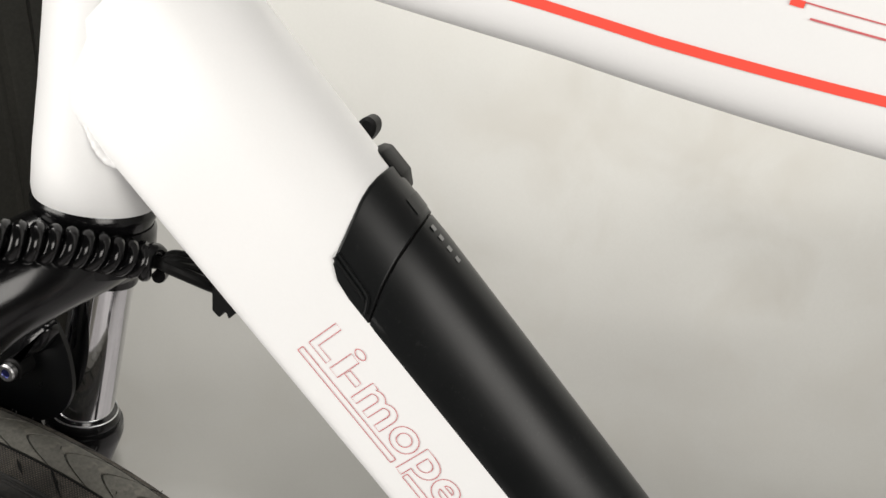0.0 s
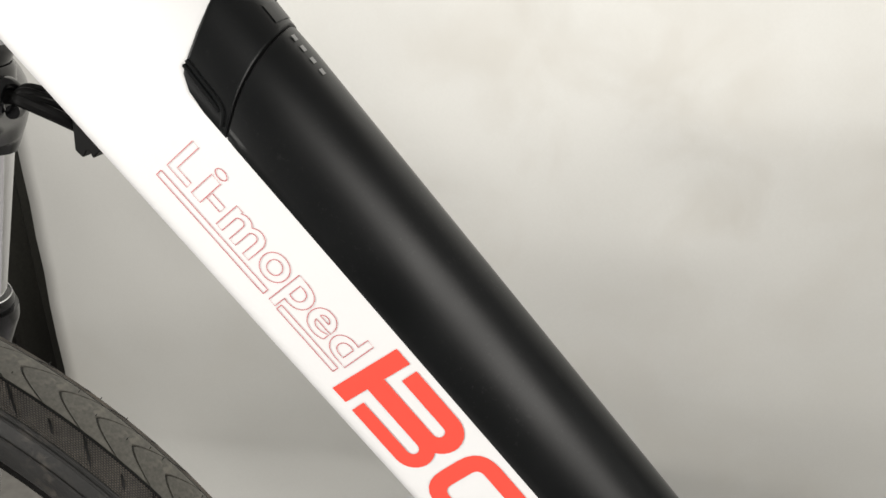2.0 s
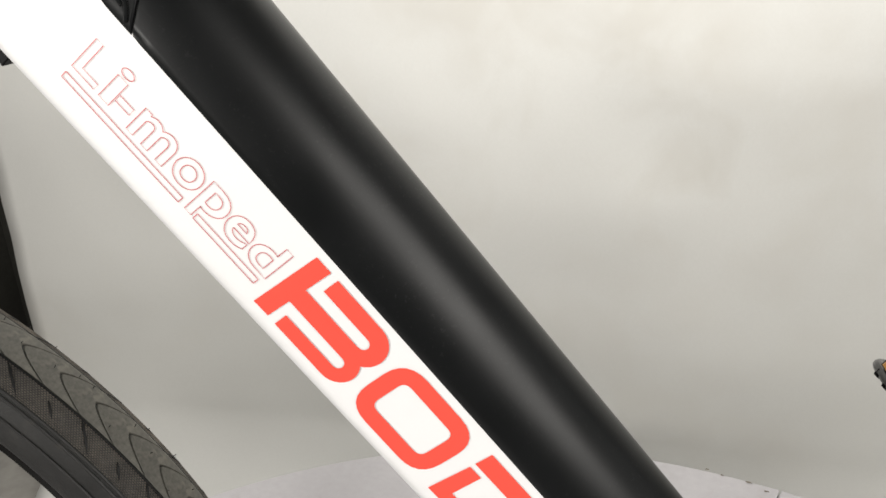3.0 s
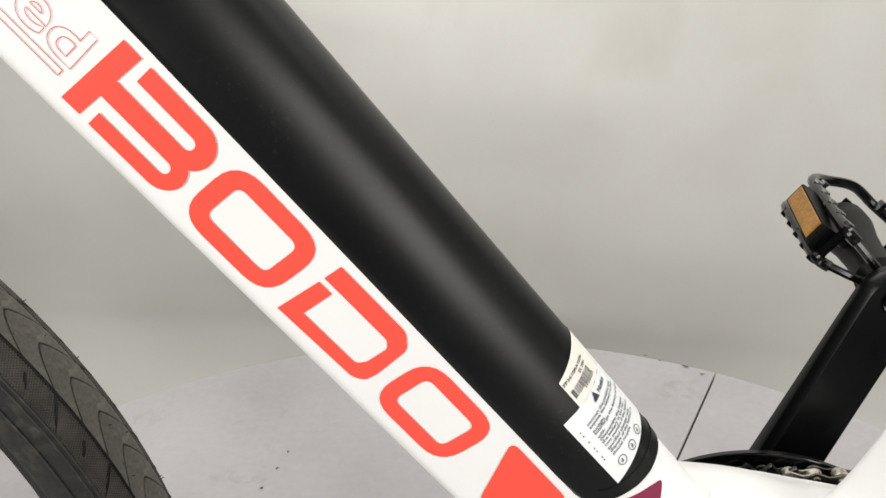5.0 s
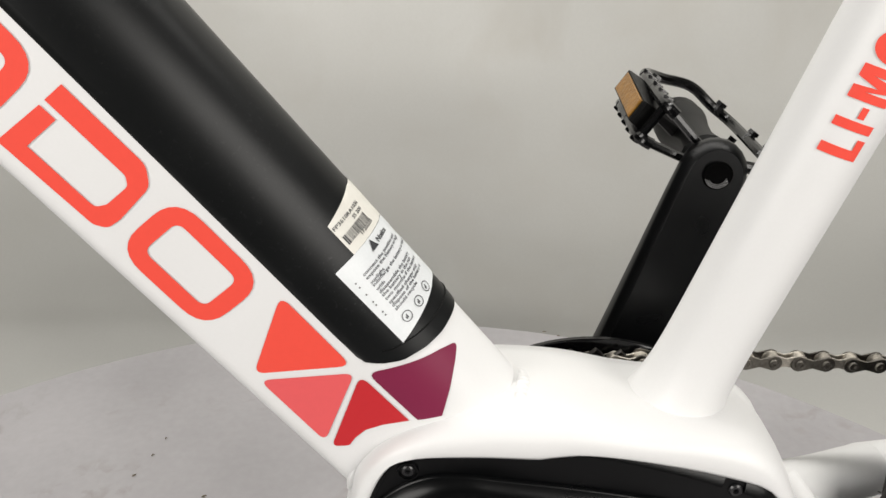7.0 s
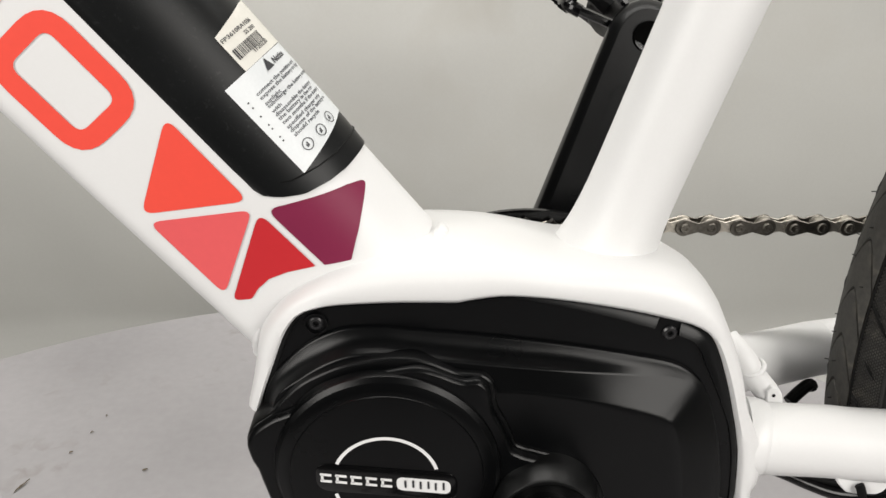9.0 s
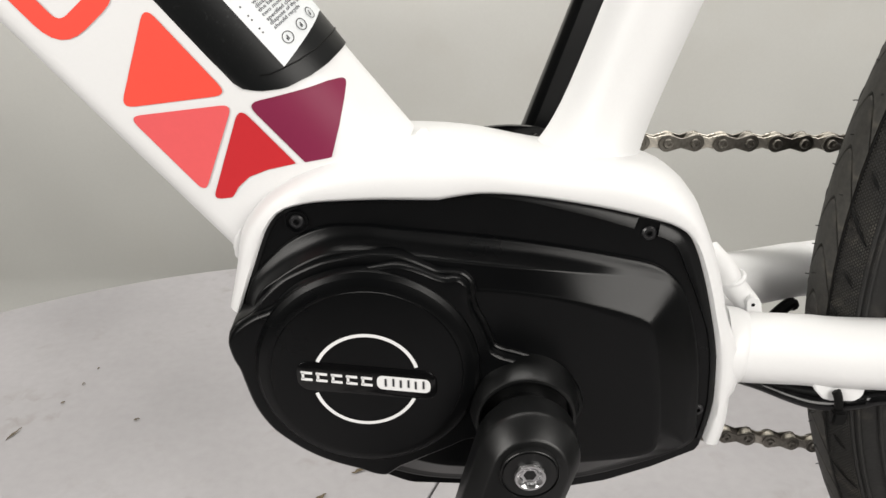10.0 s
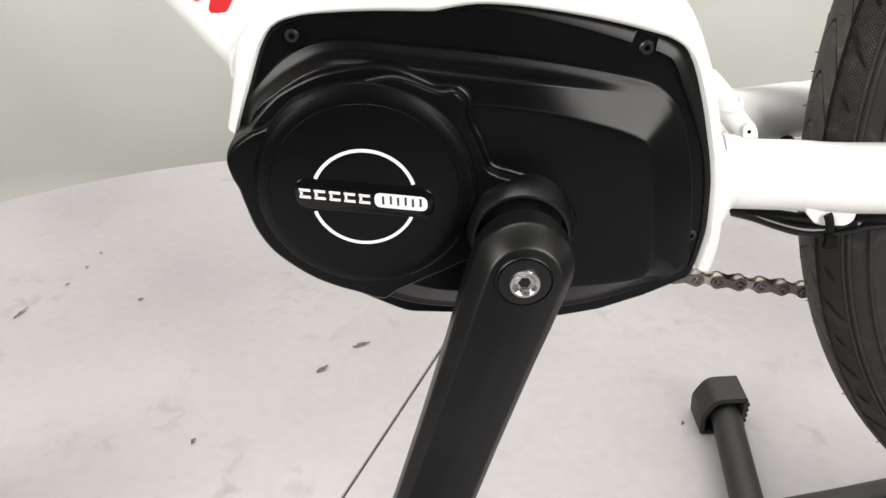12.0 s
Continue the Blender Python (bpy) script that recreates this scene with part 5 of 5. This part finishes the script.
part("cable", pipe(catmull([(0.1048, -0.0060, 0.3098), (0.1126, -0.0130, 0.3106), (0.1216, -0.0200, 0.3100), (0.1300, -0.0270, 0.3108), (0.1384, -0.0320, 0.3136), (0.1471, -0.0350, 0.3171), (0.1569, -0.0370, 0.3204), (0.22, -0.045, 0.328), (0.32, -0.056, 0.338)], 8), 0.0032, 12), M_GLOSS, bicycle, "glossy black cable under the chainstay")
part("cable", pipe(catmull([(0.1055, -0.0040, 0.3091), (0.1128, -0.0120, 0.3118), (0.1219, -0.0180, 0.3126), (0.1306, -0.0240, 0.3142), (0.1390, -0.0290, 0.3166), (0.1480, -0.0320, 0.3194), (0.1579, -0.0340, 0.3223), (0.22, -0.043, 0.330), (0.32, -0.055, 0.339)], 8), 0.0030, 12), M_BLACK, bicycle, "matt black cable under the chainstay")
part("seatstay", pipe([(0.435, -0.066, 0.385), (0.30, -0.050, 0.58), (0.16, -0.020, 0.795)], 0.009, 20), M_WHITE, bicycle, "white seatstay tube")
part("seatstay", pipe([(0.435, 0.066, 0.385), (0.30, 0.050, 0.58), (0.16, 0.020, 0.795)], 0.009, 20), M_WHITE, bicycle, "white seatstay tube")
part("cable_clip", pipe(catmull([(0.128, 0.024, 0.322), (0.134, 0.027, 0.326), (0.139, 0.029, 0.3285), (0.141, 0.030, 0.3265)], 5), 0.003, 10), M_BLACK, bicycle, "small black cable clip")

# ---- wheels ----
WHEEL_R, TYRE_R = 0.3266, 0.0245


def tyre_profile():
    """Half-round tyre section: offsets (radius, y) from tread to bead."""
    pts = []
    for i in range(25):
        a = radians(-128 + 256 * i / 24)
        pts.append((WHEEL_R - TYRE_R + TYRE_R * math.cos(a) * 1.0, TYRE_R * math.sin(a)))
    return pts


SHOULDER = 25


def groove_at(a):
    """The tread groove's run round the wheel, in pitches: an arrow with its point on the middle of the tread."""
    k = math.degrees(a)
    return 1.0 * (k / SHOULDER) ** 1.75 if k > 0 else 0.95 * (-k / SHOULDER) ** 1.25


def tread_block():
    """One raised scale between two arrow grooves, on the tyre's own curve."""
    da = 2 * math.pi / 92
    angles = [radians(k) for k in (1.6 - SHOULDER, -20, -16, -10.5, -5, -1.5, 0, 1.5, 5, 10.5, 16, 20, SHOULDER - 1.6)]
    verts, faces, n = [], [], len(angles)
    for lift, gap in ((-0.0006, 0.026), (0.0007, 0.030), (0.0011, 0.050)):
        for a in angles:
            for j in range(3):
                v = gap + (1 - 2 * gap) * j / 2
                t = (groove_at(a) + v) * da
                rr = TYRE_R + (lift if abs(a) < radians(SHOULDER - 2) or lift < 0.001 else 0.0009)
                rad = WHEEL_R - TYRE_R + rr * math.cos(a)
                verts.append((rad * math.sin(t), -rr * math.sin(a), rad * math.cos(t)))
    layer = 3 * n
    border = [0, 1, 2] + [3 * i + 2 for i in range(1, n)] + [3 * n - 2, 3 * n - 3] + [3 * i for i in range(n - 2, 0, -1)]
    for l in range(2):
        for a, b in zip(border, border[1:] + border[:1]):
            faces.append((l * layer + a, l * layer + b, (l + 1) * layer + b, (l + 1) * layer + a))
    for i in range(n - 1):
        for j in range(2):
            k = 2 * layer + 3 * i + j
            faces.append((k, k + 1, k + 4, k + 3))
    return verts, faces


def wheel(name, x, z, label, arc, front, tread):
    base = part(name, loft([[(r * math.cos(t), y, r * math.sin(t)) for t in (2 * math.pi * k / 128 for k in range(128))] for r, y in tyre_profile()], True, False), M_RUBBER, bicycle, label, sharp=70)
    base.matrix_basis = pose(x, 0, z)
    rim_prof = [(0.2745, -0.0125), (0.2865, -0.0128), (0.2870, -0.0110), (0.2840, -0.0100), (0.2725, -0.009), (0.2690, 0), (0.2725, 0.009), (0.2840, 0.0100), (0.2870, 0.0110), (0.2865, 0.0128), (0.2745, 0.0125)]
    part("rim", loft([[(r * math.cos(t), y, r * math.sin(t)) for t in (2 * math.pi * k / 96 for k in range(96))] for r, y in rim_prof], True, False), M_GLOSS, base, "black alloy rim", sharp=40)
    part("hub", disc_y(0, 0, [(-0.05, 0.008), (-0.035, 0.010), (-0.034, 0.028), (-0.030, 0.028), (-0.028, 0.016), (0.028, 0.016), (0.030, 0.028), (0.034, 0.028), (0.035, 0.010), (0.05, 0.008)], 32), M_BLACK, base, "black hub")
    spoke = None
    for k in range(32):
        t = 2 * math.pi * k / 32
        s = -1 if k % 2 else 1
        if spoke is None:
            spoke = part("spoke", pipe([(0.0, 0.0, 0.026), (0.04, 0, 0.268)], 0.0009, 6), M_STEEL_DARK, base)
            spoke.matrix_basis = pose(0, 0.014 * s, 0, 3.0 * s, math.degrees(t), 0)
        else:
            share(spoke, pose(0, 0.014 * s, 0, 3.0 * s, math.degrees(t), 0), base)
    # dark groove between tread and sidewall, shoulder lines and knurled sidewall band
    for a in (radians(SHOULDER + 0.3), radians(-SHOULDER - 0.3)):
        rr = TYRE_R + 0.0003
        path = [((WHEEL_R - TYRE_R + rr * math.cos(a)) * math.sin(t), -rr * math.sin(a), (WHEEL_R - TYRE_R + rr * math.cos(a)) * math.cos(t)) for t in (2 * math.pi * k / 160 for k in range(161))]
        part("shoulder_groove", pipe(path, 0.0007, 6, False), M_BLACK, base)
    for a in (radians(54), radians(-54), radians(60), radians(-60), radians(80), radians(-80)):
        rr = TYRE_R + 0.0004
        path = [((WHEEL_R - TYRE_R + rr * math.cos(a)) * math.sin(t), -rr * math.sin(a), (WHEEL_R - TYRE_R + rr * math.cos(a)) * math.cos(t)) for t in (2 * math.pi * k / 160 for k in range(161))]
        part("shoulder_line", pipe(path, 0.0008, 6, False), M_RUBBER, base)
    verts, faces = [], []
    lo, hi = arc
    steps = int((hi - lo) / 0.0052)
    for i in range(steps):
        for j in range(13):
            for sg in (1, -1):
                t = lo + 0.0052 * (i + 0.5 * (j % 2))
                a = radians(SHOULDER + 2.2 + 1.95 * j) * sg
                rr = TYRE_R + 0.0006
                rad = WHEEL_R - TYRE_R + rr * math.cos(a)
                c = Vector((rad * math.sin(t), -rr * math.sin(a), rad * math.cos(t)))
                nrm = Vector((math.sin(t) * math.cos(a), -math.sin(a), math.cos(t) * math.cos(a)))
                e1 = Vector((math.cos(t), 0, -math.sin(t))) * 0.00072
                e2 = nrm.cross(e1)
                e2 *= 0.62
                k = len(verts)
                verts += [c - e1, c + e2, c + e1, c - e2, c + nrm * 0.0004]
                faces += [(k, k + 1, k + 4), (k + 1, k + 2, k + 4), (k + 2, k + 3, k + 4), (k + 3, k, k + 4)]
    tagged(part("knurling", (verts, faces), M_KNURL if front > 0 else tread, base, smooth=False), kind="stuff")
    geos = []
    for k in range(92):
        t0 = 2 * math.pi * k / 92
        if not lo - 0.1 < (t0 + math.pi) % (2 * math.pi) - math.pi < hi + 0.1:
            continue
        first, last = ((-0.5, 25) if k % 2 else (8, 20))      # long slashes and short ones by turns
        for sg, start in ((1, 1.0), (-1, 0.95)):
            path = []
            for q in range(7):
                a = radians(SHOULDER + first + (last - first) * q / 6) * sg
                t = t0 + front * (start + 0.70 * (first + (last - first) * q / 6) / 25) * 2 * math.pi / 92
                rr = TYRE_R + 0.0004
                rad = WHEEL_R - TYRE_R + rr * math.cos(a)
                path.append((rad * math.sin(t), -rr * math.sin(a), rad * math.cos(t)))
            geos.append(pipe(path, [0.0004, 0.0008, 0.0009, 0.0009, 0.0008, 0.0006, 0.0003], 5))
    tagged(part("sidewall_pattern", join(*geos), M_BLACK, base), kind="stuff")
    block = None
    for k in range(92):
        t = 2 * math.pi * k / 92
        mid = (t + math.pi) % (2 * math.pi) - math.pi
        if not lo - 0.1 < mid < hi + 0.1:
            continue
        if block is None:
            v, f = tread_block()
            block = part("tread_block", ([(p[0] * front, p[1], p[2]) for p in v], f), tread, base, sharp=30)
            block.matrix_basis = pose(0, 0, 0, 0, math.degrees(t), 0)
        else:
            share(block, pose(0, 0, 0, 0, math.degrees(t), 0), base)
    verts, faces = [], []
    rnd = random.Random(11)
    for k in range(int((hi - lo) / 0.028)):
        t = lo + 0.028 * k + rnd.uniform(-0.006, 0.006)
        a = radians(rnd.choice((0, 14, -14, 30, -30, 50, -50)) + rnd.uniform(-2, 2))
        rr = TYRE_R + 0.001
        rad = WHEEL_R - TYRE_R + rr * math.cos(a)
        c = Vector((rad * math.sin(t), -rr * math.sin(a), rad * math.cos(t)))
        nrm = Vector((math.sin(t) * math.cos(a), -math.sin(a), math.cos(t) * math.cos(a)))
        bend = nrm + Vector((rnd.uniform(-0.5, 0.5), rnd.uniform(-0.3, 0.3), rnd.uniform(-0.5, 0.5)))
        v, f = pipe([c, c + nrm * 0.0008, c + nrm * 0.0008 + bend.normalized() * rnd.uniform(0.0004, 0.0014)], 0.00026, 5)
        base_i = len(verts)
        verts += v
        faces += [tuple(i + base_i for i in q) for q in f]
    tagged(part("vent_hairs", (verts, faces), M_RUBBER, base, smooth=False), kind="stuff")
    return base


wheel("front_wheel", -0.6385, 0.3270, "front wheel with dusty black road tyre", (-0.1, 1.75), 1, M_TREAD)
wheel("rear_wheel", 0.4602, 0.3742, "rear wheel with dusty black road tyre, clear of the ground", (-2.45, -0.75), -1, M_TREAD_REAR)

# ---- fork, brake and cables ----
FD = Vector((-0.287, 0, -0.958)).normalized()


def fork_leg(y):
    top = Vector((-0.5025, y, 0.737))
    leg = part("fork_stanchion", pipe([top, top + FD * 0.05, top + FD * 0.13], 0.0162, 36), M_CHROME, bicycle, "polished chrome fork stanchion")
    foot = top + FD * 0.126
    part("dust_seal", pipe([foot - FD * 0.003, foot, foot + FD * 0.004, foot + FD * 0.006], [0.0190, 0.0205, 0.0205, 0.0195], 36), M_GLOSS, leg, "glossy black dust seal")
    e1 = FD.cross(Vector((0, 1, 0))).normalized()
    ring = [foot - FD * 0.0032 + e1 * 0.0186 * math.cos(a) + Vector((0, 0.0186 * math.sin(a), 0)) for a in (2 * math.pi * k / 48 for k in range(49))]
    part("seal_ring", pipe(ring, 0.0004, 6, False), M_BOLT, leg, "thin bright wire ring")
    part("fork_lower", pipe([foot + FD * 0.004, foot + FD * 0.010, foot + FD * 0.014, foot + FD * 0.034, foot + FD * 0.20, Vector((-0.6385, y * 1.05, 0.345))], [0.0226, 0.0236, 0.0232, 0.0195, 0.0185, 0.017], 32), M_GLOSS, leg, "glossy black fork lower leg")
    return leg


fork_leg(0.055)
fork_leg(-0.055)
CROWN = [(-0.5128, 0.055, 0.7055), (-0.5085, 0.0545, 0.7175), (-0.496, 0.044, 0.733), (-0.484, 0.022, 0.742), (-0.4785, 0.0, 0.7445)]
crown_path = catmull([Vector(p) for p in CROWN] + [Vector((p[0], -p[1], p[2])) for p in CROWN[-2::-1]], 6)
crown = part("fork_crown", pipe(crown_path, [0.0185 + 0.0055 * math.sin(math.pi * i / (len(crown_path) - 1)) for i in range(len(crown_path))], 32), M_GLOSS, bicycle, "glossy black fork crown", sharp=50)
part("crown_neck", pipe([HEAD - UP * k for k in (0.0095, 0.012, 0.020, 0.030)], [0.0262, 0.0275, 0.0280, 0.0265], 36), M_GLOSS, crown)
part("fork_arch", pipe(catmull([(-0.566, 0.055, 0.590), (-0.572, 0.052, 0.625), (-0.580, 0.035, 0.662), (-0.583, 0.0, 0.672), (-0.580, -0.035, 0.662), (-0.572, -0.052, 0.625), (-0.566, -0.055, 0.590)], 6), 0.0085, 16, squash=1.4), M_MOTOR, bicycle, "black fork brace arch")
brake = part("rim_brake", slab([tuple(p) for p in catmull([Vector(p) for p in [(-0.575, 0.641), (-0.5516, 0.630), (-0.5313, 0.632), (-0.5180, 0.648), (-0.5160, 0.6686), (-0.5196, 0.6860), (-0.5243, 0.6917), (-0.5370, 0.6920), (-0.5500, 0.6870), (-0.5671, 0.6695)]], 5, True)], [(0.022, 0.0012), (0.0226, 0), (0.0255, 0), (0.026, 0.001)]), M_MOTOR, bicycle, "black rim brake arm with a blue bolt")
part("spring_knob", slab([tuple(p) for p in catmull([Vector(p) for p in [(-0.5385, 0.6782), (-0.5324, 0.6869), (-0.5231, 0.6918), (-0.5185, 0.6901), (-0.5199, 0.6835), (-0.5259, 0.6763), (-0.5353, 0.6720), (-0.5430, 0.6678)]], 5, True)], [(0.0130, 0.0035), (0.0142, 0.0012), (0.0160, 0), (0.0220, 0), (0.0225, 0.001)]), M_GLOSS, brake, "glossy black brake spring knob")
part("brake_bolt", disc_y(-0.5428, 0.6658, [(0.0120, 0.0040), (0.0105, 0.0040), (0.0100, 0.0050), (0.0075, 0.0050), (0.0068, 0.0042), (0.0068, 0.0026), (0.0085, 0.0024)], 20), M_BOLT, brake, "bright bolt with a blue socket")
part("bolt_post", disc_y(-0.5428, 0.6658, [(0.0300, 0.0062), (0.0120, 0.0062), (0.0112, 0.0050)], 18), M_BLACK, brake)
part("bolt_socket", disc_y(-0.5428, 0.6658, [(0.0084, 0.0026), (0.0074, 0.0026)], 12), M_BLUE, brake)
# cable bundle: straight leads with a coiled wrap
lead = [(-0.56, -0.070, 0.779), (-0.5049, -0.062, 0.7688), (-0.4884, -0.058, 0.7658), (-0.4761, -0.052, 0.7630), (-0.4652, -0.042, 0.7594), (-0.4563, -0.032, 0.7547), (-0.4487, -0.022, 0.7492), (-0.4448, -0.015, 0.7456), (-0.4406, -0.010, 0.7426), (-0.4340, -0.009, 0.7420)]
for tail, r in (([(-0.4295, -0.007, 0.7454), (-0.4260, -0.004, 0.7447), (-0.4245, 0.004, 0.7410), (-0.4202, 0.016, 0.7333)], 0.0022),
                ([(-0.4285, -0.009, 0.7441), (-0.4249, -0.005, 0.7419), (-0.4222, 0.003, 0.7383), (-0.4191, 0.016, 0.7300)], 0.0026),
                ([(-0.4281, -0.010, 0.7423), (-0.4232, -0.006, 0.7397), (-0.4203, 0.003, 0.7351), (-0.4165, 0.016, 0.7262)], 0.0026),
                ([(-0.4284, -0.011, 0.7411), (-0.4223, -0.008, 0.7370), (-0.4167, -0.004, 0.7325), (-0.4126, 0.004, 0.7260), (-0.4107, 0.012, 0.7191)], 0.0030)):
    part("cable", pipe(catmull([Vector(p) for p in lead + tail], 8), r, 10), M_BLACK, bicycle, "black cable running to the main tube")
core = resample(catmull([Vector(p) for p in lead], 10), 500, False)
helix, run = [], 0.0
for i, p in enumerate(core):
    t = (core[min(i + 1, 499)] - core[max(i - 1, 0)]).normalized()
    a = t.cross(Vector((0, 0, 1))).normalized()
    b = a.cross(t)
    run += (p - core[max(i - 1, 0)]).length
    ph = 2 * math.pi * run / 0.0062
    helix.append(p + (a * math.cos(ph) + b * math.sin(ph)) * 0.0060)
part("coil_wrap", pipe(helix, 0.0031, 12), M_GLOSS, bicycle, "glossy black spiral cable wrap")
part("cable_end", slab([tuple(p) for p in round_poly([(-0.4125, 0.7345), (-0.4030, 0.7300), (-0.3985, 0.7215), (-0.4039, 0.7173), (-0.4062, 0.7152), (-0.4068, 0.7182), (-0.4084, 0.7188), (-0.4106, 0.7154), (-0.4139, 0.7190), (-0.4132, 0.7262)], 0.0012, 3)], [(-0.004, 0.0005), (-0.0035, 0), (0.006, 0), (0.007, 0.001)]), M_BLACK, bicycle, "black notched cable clip")

# ---- floor stand ----
stand = thing("floor_stand", "black steel tube floor stand with rubber feet under the rear wheel", "bike stand")
part("tube", pipe([(0.2035, 0.165, 0.020), (0.1920, 0.074, 0.0185), (0.1800, -0.02, 0.0185), (0.160, -0.18, 0.0185)], 0.0122, 20), M_STAND, stand, "scuffed dark steel tube")
foot_o = [tuple(p) for p in round_poly([(0.1835, 0.0), (0.1820, 0.020), (0.1910, 0.0385), (0.2170, 0.0400), (0.2182, 0.0375), (0.2190, 0.0)], [0.004, 0.016, 0.014, 0.002, 0.002, 0.003], 5)]
part("rubber_foot", slab(foot_o, [(0.1680, 0.0050), (0.1590, 0.0045), (0.1580, 0.003), (0.1595, 0), (0.1880, 0), (0.1900, 0.002)]), M_STAND, stand, "grooved black rubber end cap")
for k in range(5):
    part("foot_rib", box(0.003, 0.028, 0.0035, 0.0006, (0.2195, 0.174, 0.008 + 0.0058 * k)), M_STAND, stand)
part("tube", pipe([(0.19, 0.052, 0.0155), (0.26, 0.066, 0.0155), (0.36, 0.088, 0.0155), (0.60, 0.140, 0.0155)], 0.0150, 20), M_STAND, stand, "dark steel cross tube on the floor")
for sy in (-0.085, 0.085):
    part("upright", pipe([(0.46, 0.1 * (1 if sy > 0 else -1.2), 0.015), (0.458, sy, 0.30), (0.458, sy, 0.374)], 0.011, 16), M_STAND, stand, "upright steel tube to the axle")
part("tube", pipe([(0.46, -0.13, 0.0155), (0.46, 0.14, 0.0155)], 0.0150, 16), M_STAND, stand)
part("axle_bar", pipe([(0.458, -0.092, 0.3742), (0.458, 0.092, 0.3742)], 0.006, 12), M_STEEL_DARK, stand)

# ---- dry leaf crumbs on the turntable ----
def chip(x0, y0, x1, y1, w, seed):
    r = random.Random(seed)
    a, b = Vector((x0, y0, 0.0012)), Vector((x1, y1, 0.0016))
    t = (b - a).normalized()
    s = Vector((-t.y, t.x, 0))
    rings = []
    for k in range(7):
        f = k / 6
        c = a.lerp(b, f) + s * r.uniform(-0.2, 0.2) * w + Vector((0, 0, 0.0008 * math.sin(f * 3.1)))
        h = w * (0.15 + 0.85 * math.sin(math.pi * min(0.97, f + 0.05))) * r.uniform(0.75, 1.1)
        rings.append([c + s * h / 2, c + Vector((0, 0, 0.0007)), c - s * h / 2, c - Vector((0, 0, 0.0004))])
    ob = part("leaf_crumb", loft(rings), M_CHIP, smooth=False)
    tagged(ob, "dry brown leaf crumb lying on the turntable", "leaf crumb", "crumbs on the turntable")


for i, c in enumerate(((-0.4800, 0.3350, -0.4725, 0.3545, 0.0030), (-0.1218, 0.2815, -0.1056, 0.2883, 0.0045), (-0.1530, 0.2450, -0.1423, 0.2530, 0.0052), (-0.2470, 0.1545, -0.2445, 0.1600, 0.0035),
                       (-0.3600, 0.3660, -0.3545, 0.3675, 0.0035), (0.1715, 0.1700, 0.1732, 0.1735, 0.0025), (-0.4500, 0.3960, -0.4465, 0.3990, 0.0032), (-0.4410, 0.4310, -0.4380, 0.4330, 0.003), (-0.4355, 0.4615, -0.4335, 0.4635, 0.0028), (0.0379, 0.7180, 0.0440, 0.7170, 0.0030), (0.0585, 0.7080, 0.0630, 0.7060, 0.0026), (0.0923, 0.6980, 0.1010, 0.6940, 0.0032), (0.1148, 0.6800, 0.1210, 0.6780, 0.0030))):
    chip(*c, i + 1)
